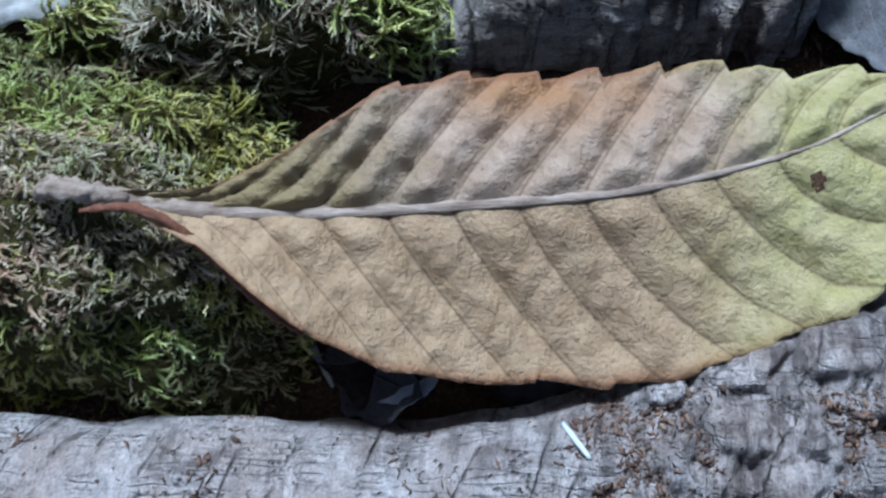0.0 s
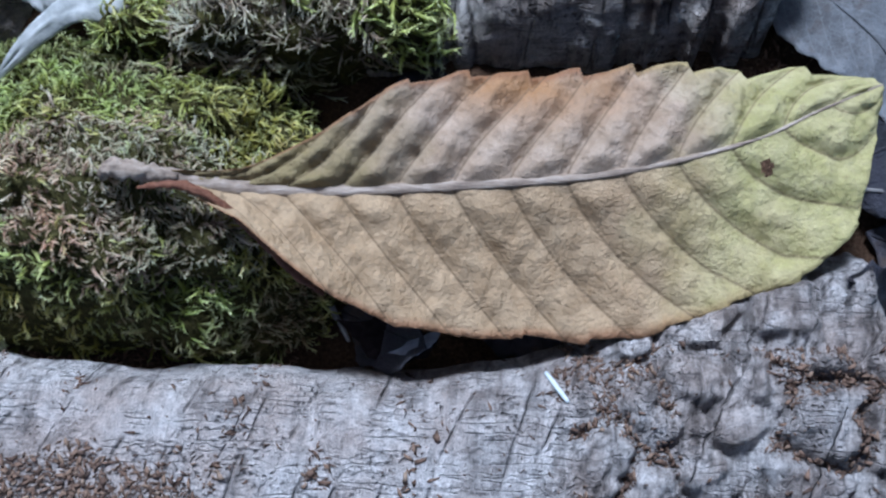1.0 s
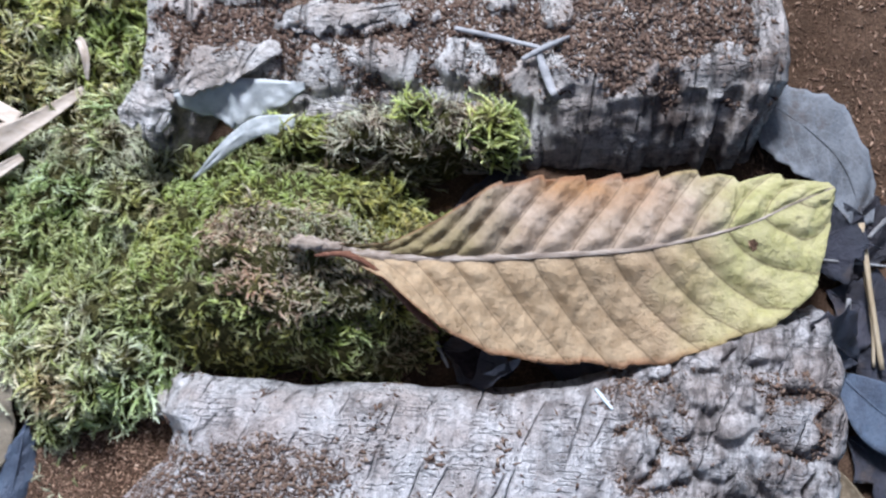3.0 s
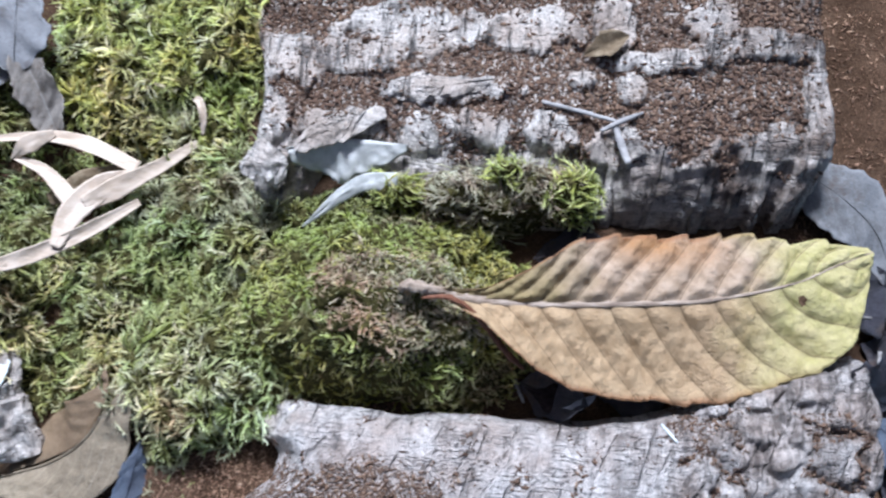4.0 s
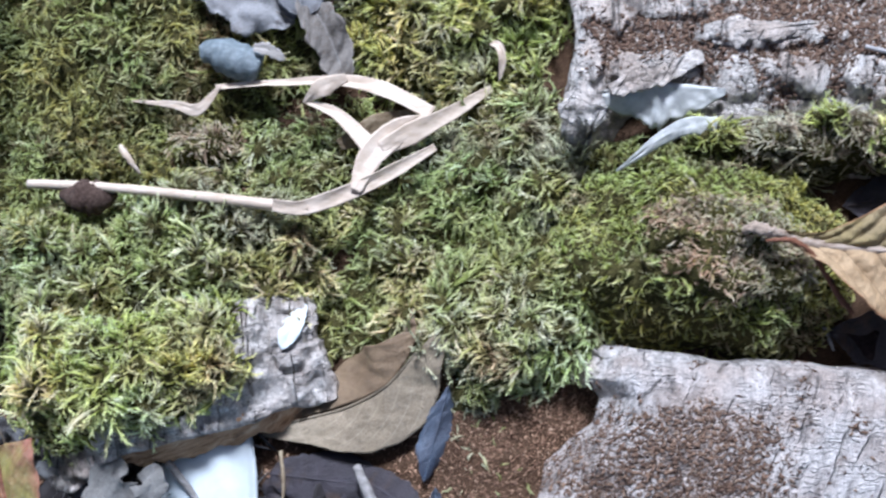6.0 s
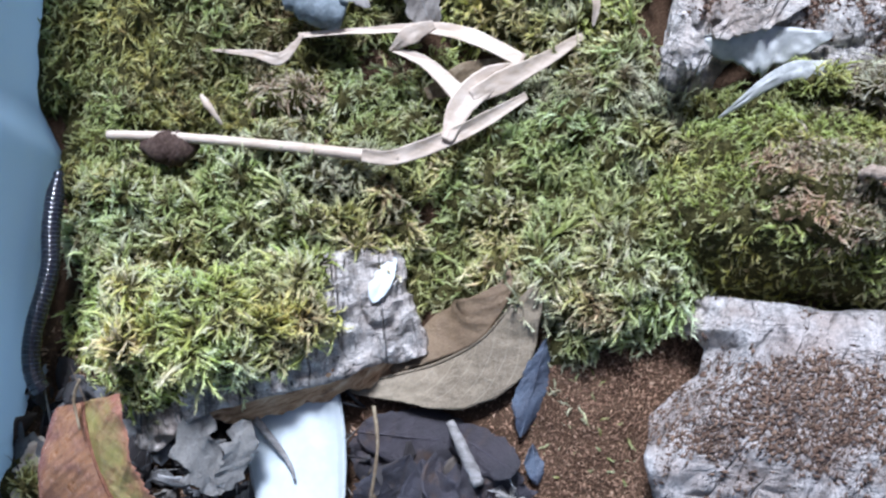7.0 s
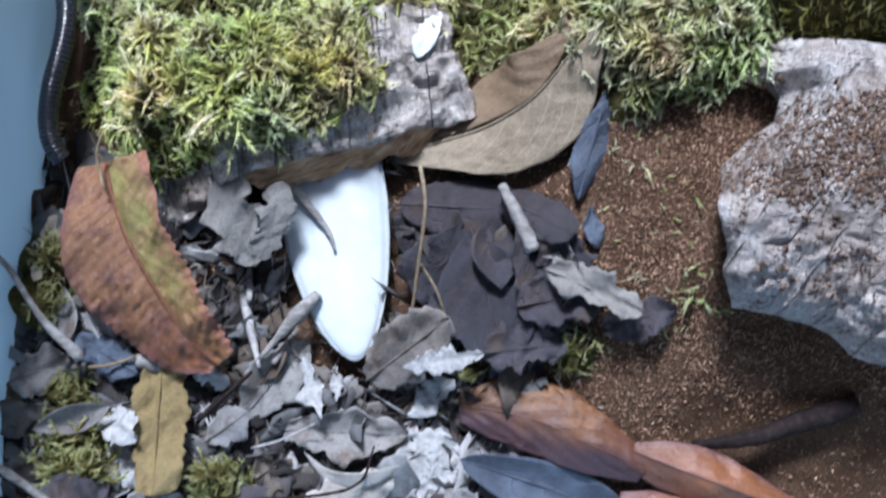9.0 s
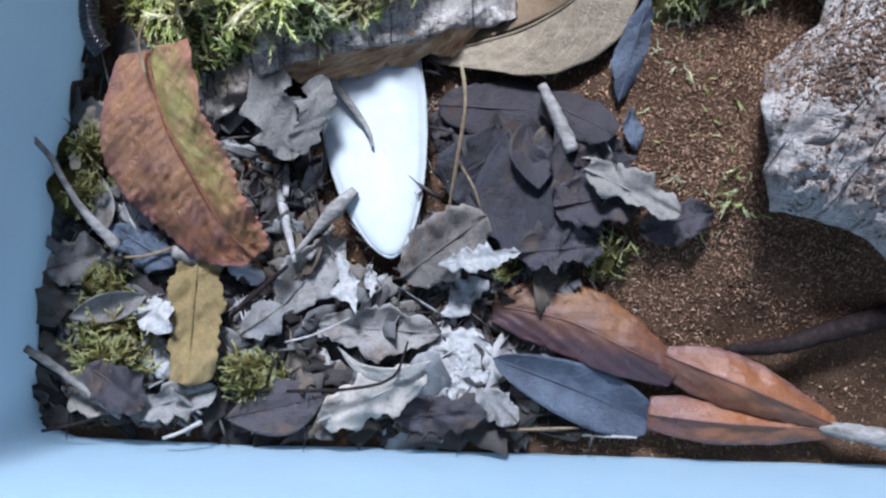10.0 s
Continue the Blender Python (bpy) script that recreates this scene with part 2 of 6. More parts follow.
def plain_material(name, low, mid, high, scale=80, rough=0.8, gloss=0.25, relief=0.0015, stretch=(1, 1, 1)):
    n = Nodes(name, rough, gloss)
    f, wide = n.noise(scale * 4, 6, 0.7, n.scaled(*stretch)), n.noise(scale * 0.5, 4, 0.6)
    c = n.ramp(n.calc("ADD", n.calc("MULTIPLY", f, 0.6), n.calc("MULTIPLY", wide, 0.4)), (0.36, low), (0.5, mid), (0.64, high))
    return n.done(c, None, n.bump(f, 0.6, relief))


PLASTIC, COIR, CRUMB, BARK_CRUMB, CORK, BED = plastic_material(), coir_material(), crumb_material("coir_crumbs", 1.85, 0.014), crumb_material("bark_crumbs", 0.85, 0.024), cork_edge_material(), moss_bed_material()
BARK_UP = bark_material("grey_bark", 0, (0.85, 0.82, 0.78), (0.025, 0.022, 0.020), (0.16, 0.10, 0.072), 0.7, 0.12, slant=4, coarse=70, fibre=0.2, sparse=0.03, rotten=(0.02, 0.14), soot=0.75, rubbed=0.25)
BARK_LOW = bark_material("white_bark", 2, (0.81, 0.79, 0.78), (0.03, 0.025, 0.022), (0.34, 0.285, 0.255), 0.55, 0.2, slant=22, coarse=72, fibre=0.6, sparse=0.02, rotten=(-0.03, 0.10))
BARK_CRUST = bark_material("pale_crust", 20, (0.80, 0.77, 0.73), (0.08, 0.07, 0.06), (0.55, 0.46, 0.38), 0.4, 0.3, sparse=0.05)
BARK_LEFT = bark_material("moss_bark", -14, (0.80, 0.77, 0.74), (0.05, 0.04, 0.035), (0.27, 0.19, 0.14), 0.9, 0.25, fibre=0.5, sparse=0.0, soot=0.25, rubbed=0.3)
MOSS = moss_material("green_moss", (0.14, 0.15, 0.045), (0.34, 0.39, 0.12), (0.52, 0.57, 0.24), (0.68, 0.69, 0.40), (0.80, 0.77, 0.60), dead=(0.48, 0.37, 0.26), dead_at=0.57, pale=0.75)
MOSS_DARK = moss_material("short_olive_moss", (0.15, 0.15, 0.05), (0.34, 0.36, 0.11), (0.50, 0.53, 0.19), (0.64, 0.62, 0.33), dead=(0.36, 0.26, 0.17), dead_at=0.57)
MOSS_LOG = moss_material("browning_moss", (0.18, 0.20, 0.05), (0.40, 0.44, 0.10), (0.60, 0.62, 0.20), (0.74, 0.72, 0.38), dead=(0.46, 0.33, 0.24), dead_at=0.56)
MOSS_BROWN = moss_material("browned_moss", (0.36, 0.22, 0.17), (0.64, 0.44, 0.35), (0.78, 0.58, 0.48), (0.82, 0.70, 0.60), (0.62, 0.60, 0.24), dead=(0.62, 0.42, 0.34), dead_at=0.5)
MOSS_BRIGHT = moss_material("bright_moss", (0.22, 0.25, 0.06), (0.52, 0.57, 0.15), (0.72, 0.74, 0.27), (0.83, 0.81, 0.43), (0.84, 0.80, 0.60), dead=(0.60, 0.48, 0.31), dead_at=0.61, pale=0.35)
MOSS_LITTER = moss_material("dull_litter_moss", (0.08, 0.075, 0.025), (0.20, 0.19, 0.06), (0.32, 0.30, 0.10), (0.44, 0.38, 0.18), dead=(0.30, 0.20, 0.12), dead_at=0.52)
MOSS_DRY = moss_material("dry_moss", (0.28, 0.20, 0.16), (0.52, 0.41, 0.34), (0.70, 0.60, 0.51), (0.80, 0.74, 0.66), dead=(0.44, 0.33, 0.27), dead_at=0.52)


def big_leaf_material():
    """The large leaf's underside: olive foot, tan and mauve middle, yellow-green tip, rusty blotches by one margin, thin brown rim."""
    n = Nodes("tan_leaf", 0.6, 0.3)
    s, t = n.uv()
    far = n.calc("ABSOLUTE", t)
    north = n.ramp(t, (0.0, 1.0), (0.02, 0.0))
    mottle, wide, fine = n.noise(110, 5, 0.65), n.noise(24, 3, 0.6), n.noise(600, 4, 0.7)
    shake = n.calc("MULTIPLY", n.calc("SUBTRACT", wide, 0.5), 0.4)
    along = n.calc("ADD", s, shake)
    c = n.mix(north, n.ramp(mottle, (0.35, (0.345, 0.232, 0.125)), (0.65, (0.46, 0.33, 0.195))), n.ramp(mottle, (0.35, (0.33, 0.235, 0.155)), (0.65, (0.46, 0.355, 0.265))))
    c = n.mix(n.calc("MULTIPLY", north, n.ramp(n.calc("ADD", along, n.calc("MULTIPLY", far, 0.05)), (0.18, 0.85), (0.36, 0.0))), c, (0.22, 0.175, 0.065))
    rusty = n.calc("MULTIPLY", n.ramp(n.calc("ABSOLUTE", n.calc("SUBTRACT", along, 0.52)), (0.06, 1.0), (0.17, 0.0)), n.calc("MULTIPLY", north, n.ramp(far, (0.40, 0.0), (0.85, 0.8))))
    c = n.mix(rusty, c, (0.36, 0.17, 0.055))
    green = n.calc("ADD", along, n.calc("MULTIPLY", n.calc("MULTIPLY", n.calc("SUBTRACT", 1.0, far), n.calc("SUBTRACT", 1.0, north)), 0.05))
    c = n.mix(n.ramp(green, (0.66, 0.0), (0.86, 0.92)), c, n.mix(n.ramp(mottle, (0.4, 0.0), (0.6, 0.7)), (0.39, 0.365, 0.14), (0.50, 0.45, 0.23)))
    c = n.mix(n.ramp(n.calc("ADD", far, n.calc("MULTIPLY", shake, 0.10)), (0.92, 0.0), (0.985, 0.85)), c, n.ramp(s, (0.6, (0.26, 0.115, 0.05)), (0.85, (0.46, 0.42, 0.18))))
    c = n.mix(n.ramp(fine, (0.35, 0.22), (0.65, 0.0)), c, (0.20, 0.15, 0.10))
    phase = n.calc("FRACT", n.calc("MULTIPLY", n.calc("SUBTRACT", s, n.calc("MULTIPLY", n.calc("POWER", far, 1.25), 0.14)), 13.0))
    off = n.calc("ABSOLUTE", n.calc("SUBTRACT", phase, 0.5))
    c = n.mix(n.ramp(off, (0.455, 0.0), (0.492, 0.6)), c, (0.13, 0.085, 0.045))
    spots = n.noise(330, 4, 0.7)
    c = n.mix(n.ramp(spots, (0.60, 0.0), (0.72, 0.5)), c, (0.13, 0.09, 0.06))
    h = n.calc("ADD", n.calc("MULTIPLY", n.noise(850, 5, 0.65), 0.7), n.calc("MULTIPLY", n.noise(260, 4, 0.6), 1.1))
    return n.done(c, n.ramp(mottle, (0.3, 0.5), (0.7, 0.72)), n.bump(h, 0.8, 0.0016))


BIG_LEAF = big_leaf_material()
LEAF_RIB = plain_material("leaf_rib", (0.14, 0.10, 0.075), (0.33, 0.26, 0.20), (0.48, 0.40, 0.33), 160, 0.7, stretch=(0.15, 1, 1))
LEAF_RIM = plain_material("rolled_leaf_margin", (0.09, 0.035, 0.02), (0.17, 0.07, 0.04), (0.26, 0.12, 0.07), 120, 0.6)
OLIVE_LEAF = leaf_material("olive_brown_leaf", (0.28, 0.225, 0.155), (0.32, 0.265, 0.185), (0.19, 0.15, 0.105), (0.40, 0.34, 0.25), 9, 0.35, 0.5, 0.35, grain=1.6, lines=0.5)
TAN_LEAF = leaf_material("tan_brown_leaf", (0.24, 0.165, 0.10), (0.25, 0.18, 0.11), (0.15, 0.10, 0.065), (0.32, 0.245, 0.16), 9, 0.35, 0.5, 0.3, grain=1.6)
RUST_LEAF = leaf_material("rust_leaf", (0.31, 0.145, 0.065), (0.30, 0.10, 0.025), (0.13, 0.048, 0.042), (0.52, 0.36, 0.25), 24, 0.10, 0.34, 0.6, (0.55, 0.95), (0.17, 0.06, 0.065), 0.9, 2.0, 0.15, spotty=0.05)
RUST_GREEN = leaf_material("rust_green_leaf", (0.28, 0.25, 0.075), (0.24, 0.10, 0.03), (0.24, 0.10, 0.06), (0.46, 0.44, 0.22), 11, 0.3, 0.42, 0.45, (0.5, 0.85), (0.34, 0.12, 0.09), 0.9, 1.8, 0.2)
AMBER_LEAF = leaf_material("amber_leaf", (0.25, 0.105, 0.022), (0.15, 0.06, 0.035), (0.10, 0.04, 0.03), (0.04, 0.02, 0.022), 5, 0.5, 0.36, 0.5, (0.35, 0.9), None, 0.7, 1.2, 0.7, across=(0.05, 0.03, 0.045))
PINK_LEAF = leaf_material("pinkish_rust_leaf", (0.11, 0.050, 0.052), (0.26, 0.095, 0.036), (0.17, 0.065, 0.03), (0.36, 0.20, 0.13), 6, 0.6, 0.34, 0.5, (0.05, 0.4), (0.12, 0.06, 0.068), 0.8, 1.2, 0.3)
SILVER_LEAF = leaf_material("silver_grey_leaf", (0.23, 0.225, 0.21), (0.27, 0.265, 0.25), (0.18, 0.17, 0.155), (0.36, 0.35, 0.33), 7, 0.4, 0.7, 0.2, amount=0.7, grain=1.6)
SLATE_LEAF = leaf_material("slate_leaf", (0.09, 0.12, 0.165), (0.06, 0.08, 0.12), (0.035, 0.042, 0.065), (0.14, 0.165, 0.205), 8, 0.4, 0.4, 0.45, amount=0.8, grain=1.8)
GREY_LEAF = leaf_material("grey_leaf", (0.22, 0.22, 0.222), (0.25, 0.25, 0.25), (0.10, 0.094, 0.09), (0.31, 0.31, 0.305), 7, 0.4, 0.7, 0.2, varied=True, amount=0.8, grain=1.6)
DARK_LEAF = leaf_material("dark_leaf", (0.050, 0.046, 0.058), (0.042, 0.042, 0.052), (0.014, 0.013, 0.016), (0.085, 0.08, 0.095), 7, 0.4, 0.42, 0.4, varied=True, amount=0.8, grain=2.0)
PALE_LEAF = leaf_material("pale_leaf", (0.34, 0.33, 0.325), (0.36, 0.355, 0.35), (0.22, 0.21, 0.205), (0.36, 0.35, 0.34), 6, 0.4, 0.8, 0.15, varied=True, amount=0.7, grain=1.6)
CREAM_LEAF = leaf_material("cream_leaf", (0.46, 0.40, 0.33), (0.50, 0.44, 0.36), (0.36, 0.29, 0.23), (0.40, 0.34, 0.27), 6, 0.4, 0.7, 0.2)
GOLD_LEAF = leaf_material("olive_gold_leaf", (0.30, 0.225, 0.095), (0.27, 0.20, 0.09), (0.17, 0.12, 0.055), (0.32, 0.28, 0.16), 7, 0.3, 0.6, 0.3, grain=2.0, amount=0.8)
HUSK = plain_material("pale_husk", (0.40, 0.31, 0.23), (0.52, 0.425, 0.335), (0.62, 0.53, 0.44), 60, 0.6, 0.3, 0.0006, (0.3, 1, 1))
LICHEN = plain_material("white_lichen", (0.22, 0.225, 0.225), (0.34, 0.345, 0.345), (0.44, 0.445, 0.445), 90, 0.85)
BONE = plain_material("chalk_white", (0.47, 0.53, 0.55), (0.53, 0.585, 0.60), (0.57, 0.615, 0.63), 25, 0.6, 0.25, 0.0004)
MARGIN = plain_material("grey_bone_margin", (0.26, 0.29, 0.30), (0.36, 0.40, 0.41), (0.46, 0.50, 0.51), 60, 0.5, 0.3, 0.0004)
TWIG = plain_material("grey_twig", (0.10, 0.095, 0.09), (0.22, 0.21, 0.20), (0.36, 0.35, 0.34), 90, 0.8, 0.2, 0.001, (0.4, 1, 1))
TWIG_PALE = plain_material("pale_twig", (0.20, 0.195, 0.195), (0.34, 0.335, 0.33), (0.48, 0.47, 0.46), 90, 0.75, 0.2, 0.0008, (0.4, 1, 1))
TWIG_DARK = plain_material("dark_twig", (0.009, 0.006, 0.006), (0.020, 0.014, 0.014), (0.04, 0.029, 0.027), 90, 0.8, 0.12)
TWIG_TAN = plain_material("tan_stem", (0.12, 0.085, 0.05), (0.20, 0.15, 0.095), (0.30, 0.25, 0.17), 90)
STRAW = plain_material("tan_straw", (0.26, 0.19, 0.11), (0.38, 0.29, 0.18), (0.48, 0.39, 0.27), 90, 0.6, 0.25, 0.0006, (1, 0.2, 1))
SEED = plain_material("brown_seed", (0.035, 0.022, 0.018), (0.075, 0.05, 0.04), (0.12, 0.085, 0.07), 150, 0.9, 0.1, 0.0012)
SHELL = plain_material("blue_grey_curl", (0.10, 0.13, 0.145), (0.16, 0.195, 0.21), (0.26, 0.30, 0.32), 70, 0.6, 0.3)
BLACK = plain_material("millipede_black", (0.006, 0.006, 0.010), (0.011, 0.012, 0.018), (0.02, 0.021, 0.03), 90, 0.2, 0.8, 0.0002)
# Lighter than the body: the shine on the ring edges put into colour.
RING_SHINE = plain_material("millipede_ring_edge_highlight", (0.05, 0.056, 0.066), (0.10, 0.112, 0.13), (0.17, 0.185, 0.21), 90, 0.25, 0.6, 0.0002)
EARTH = plain_material("grey_paving", (0.20, 0.19, 0.18), (0.27, 0.26, 0.25), (0.33, 0.32, 0.31), 8, 0.9)
FRAGMENTS = Nodes("litter_fragments", 0.8, 0.2)
FRAGMENTS = FRAGMENTS.done(FRAGMENTS.mix(FRAGMENTS.ramp(FRAGMENTS.noise(160, 5, 0.7), (0.3, 0.5), (0.6, 0.0)),
                                         FRAGMENTS.ramp(FRAGMENTS.geo.outputs["Random Per Island"], (0.0, (0.018, 0.016, 0.017)), (0.4, (0.055, 0.05, 0.05)), (0.58, (0.12, 0.125, 0.13)), (0.72, (0.11, 0.085, 0.062)), (0.8, (0.17, 0.16, 0.145)), (0.9, (0.25, 0.26, 0.27)), (1.0, (0.46, 0.45, 0.44))),
                                         (0.03, 0.026, 0.025)))
FACE = plain_material("pale_inner_bark", (0.34, 0.36, 0.345), (0.50, 0.515, 0.495), (0.60, 0.61, 0.59), 40, 0.7, 0.25, 0.0008)


# ---- mesh helpers ----
from mathutils.bvhtree import BVHTree
from mathutils.kdtree import KDTree

rng = np.random.default_rng(7)
supports = []          # what later things may lie on


def mesh_of(name, verts, faces, material, uvs=None, smooth=True, base=(0, 0, 0)):
    """A mesh from an array of corners and an array (or list) of faces of equal or mixed length."""
    me = bpy.data.meshes.new(name)
    verts = np.asarray(verts, dtype=np.float64) - np.array(base)
    if isinstance(faces, np.ndarray):
        loops, size = faces.reshape(-1), faces.shape[1]
        starts = np.arange(len(faces)) * size
    else:
        loops = np.array([v for f in faces for v in f])
        starts = np.cumsum([0] + [len(f) for f in faces])[:-1]
    me.vertices.add(len(verts)), me.loops.add(len(loops)), me.polygons.add(len(starts))
    me.vertices.foreach_set("co", verts.astype(np.float32).reshape(-1))
    me.loops.foreach_set("vertex_index", loops.astype(np.int32))
    me.polygons.foreach_set("loop_start", np.asarray(starts, dtype=np.int32))
    if uvs is not None:
        layer = me.uv_layers.new(name="UVMap")
        layer.data.foreach_set("uv", np.asarray(uvs, dtype=np.float32)[loops].reshape(-1))
    me.polygons.foreach_set("use_smooth", np.full(len(starts), smooth))
    me.update(calc_edges=True)
    me.validate()
    me.materials.append(material)
    return me


def thing(name, base, label, category, group="", kind=""):
    ob = new(name)
    ob.location = base
    ob.empty_display_size = 0.01
    return tagged(ob, label, category, group, kind)


def root_of(ob):
    p = Vector((0, 0, 0))
    while ob is not None:
        p = p + ob.location
        ob = ob.parent
    return p


def part(name, data, material, parent, label="", kind=""):
    """One mesh object under a thing or a part. data: (verts, faces) or (verts, faces, uvs), in world metres."""
    me = mesh_of(name, data[0], data[1], material, data[2] if len(data) > 2 else None, base=root_of(parent))
    ob = new(name, me)
    ob.parent = parent
    return tagged(ob, label, kind=kind)


def single(name, data, material, label, category, group="", kind="", base=None, smooth=True):
    """A thing that is one mesh."""
    v = np.asarray(data[0])
    if base is None:
        base = (float(v[:, 0].mean()), float(v[:, 1].mean()), float(v[:, 2].min()))
    ob = new(name, mesh_of(name, v, data[1], material, data[2] if len(data) > 2 else None, smooth, base))
    ob.location = base
    return tagged(ob, label, category, group, kind)


def carry(data):
    """Let later things lie on this mesh."""
    faces = data[1].tolist() if isinstance(data[1], np.ndarray) else data[1]
    supports.append(BVHTree.FromPolygons(np.asarray(data[0]).tolist(), faces))
    return data


def height(x, y):
    """The highest support under (x, y)."""
    best = -0.05
    for tree in supports:
        hit = tree.ray_cast(Vector((x, y, 0.5)), Vector((0, 0, -1)))[0]
        if hit is not None:
            best = max(best, hit.z)
    return best


def top_of(tree, x, y):
    """Height and normal of one support under (x, y), or None."""
    hit, normal, _, _ = tree.ray_cast(Vector((x, y, 0.5)), Vector((0, 0, -1)))
    return None if hit is None else (hit.z, normal)


def fuzz(x, y, z=0.0, scale=1.0, depth=3):
    """Smooth noise of about -1 to 1."""
    return noise.fractal(Vector((x * scale, y * scale, z * scale)), 1.0, 2.0, depth)


def step(a, b, v):
    """0 at a, 1 at b, smooth between."""
    v = min(1.0, max(0.0, (v - a) / (b - a)))
    return v * v * (3 - 2 * v)


def curve(points, count):
    """Evenly spaced points on a smooth line through the given ones."""
    p = np.array([np.asarray(q, dtype=float) for q in points])
    if len(p) == 2:
        p = np.array([p[0], (p[0] + p[1]) / 2, p[1]])
    q = np.vstack([2 * p[0] - p[1], p, 2 * p[-1] - p[-2]])
    out = []
    for k in range(len(p) - 1):
        a, b, c, d = q[k:k + 4]
        for s in np.linspace(0, 1, 24, endpoint=False):
            out.append(0.5 * (2 * b + (c - a) * s + (2 * a - 5 * b + 4 * c - d) * s * s + (3 * b - a - 3 * c + d) * s ** 3))
    out = np.array(out + [p[-1]])
    run = np.concatenate([[0], np.cumsum(np.linalg.norm(np.diff(out, axis=0), axis=1))])
    at = np.linspace(0, run[-1], count)
    return np.stack([np.interp(at, run, out[:, k]) for k in range(out.shape[1])], axis=1)


def between(values, s):
    return float(np.interp(s, np.linspace(0, 1, len(values)), values))


def tube(points, radii, sides=7, rings=None, rough=0.0, flat=1.0):
    """A closed, tapered tube along a smooth line."""
    rings = rings or max(6, 5 * len(points))
    line = curve(points, rings)
    tang = np.gradient(line, axis=0)
    verts, faces = [], []
    seed = float(line[0, 0] * 91 + line[0, 1] * 57)
    for k in range(rings):
        t = Vector(tang[k]).normalized()
        side = t.cross(Vector((0, 0, 1)))
        side = side.normalized() if side.length > 0.05 else Vector((1, 0, 0))
        up = side.cross(t)
        r = between(radii, k / (rings - 1))
        for q in range(sides):
            w = 2 * math.pi * q / sides
            rr = r * (1 + rough * fuzz(k * 0.6, q * 1.3, seed))
            verts.append(Vector(line[k]) + side * math.cos(w) * rr + up * math.sin(w) * rr * flat)
    for k in range(rings - 1):
        for q in range(sides):
            a, b = k * sides + q, k * sides + (q + 1) % sides
            faces.append((a, a + sides, b + sides, b))
    faces.append(tuple(range(sides)))
    faces.append(tuple(reversed(range((rings - 1) * sides, rings * sides))))
    return np.array(verts), faces


def sheet(top, under, uv=None, skip=()):
    """A closed skin from two grids of points (rows, columns, 3). skip: quads left out, as (row, column)."""
    r, c = top.shape[:2]
    verts = np.vstack([top.reshape(-1, 3), under.reshape(-1, 3)])
    i, j = np.meshgrid(np.arange(r - 1), np.arange(c - 1), indexing="ij")
    if skip:
        keep = np.ones(i.shape, bool)
        for a, b in skip:
            keep[a, b] = False
        i, j = i[keep], j[keep]
    a = (i * c + j).reshape(-1)
    f = np.stack([a, a + 1, a + c + 1, a + c], axis=1)
    n = r * c
    faces = [f, np.flip(f, axis=1) + n]
    rim = [k for k in range(c)] + [k * c + c - 1 for k in range(1, r)] + [(r - 1) * c + k for k in range(c - 2, -1, -1)] + [k * c for k in range(r - 2, 0, -1)]
    rim = np.array(rim)
    nxt = np.roll(rim, -1)
    faces.append(np.stack([rim, rim + n, nxt + n, nxt], axis=1))
    faces = np.vstack(faces)
    if uv is None:
        return verts, faces
    return verts, faces, np.vstack([uv.reshape(-1, 2), uv.reshape(-1, 2)])


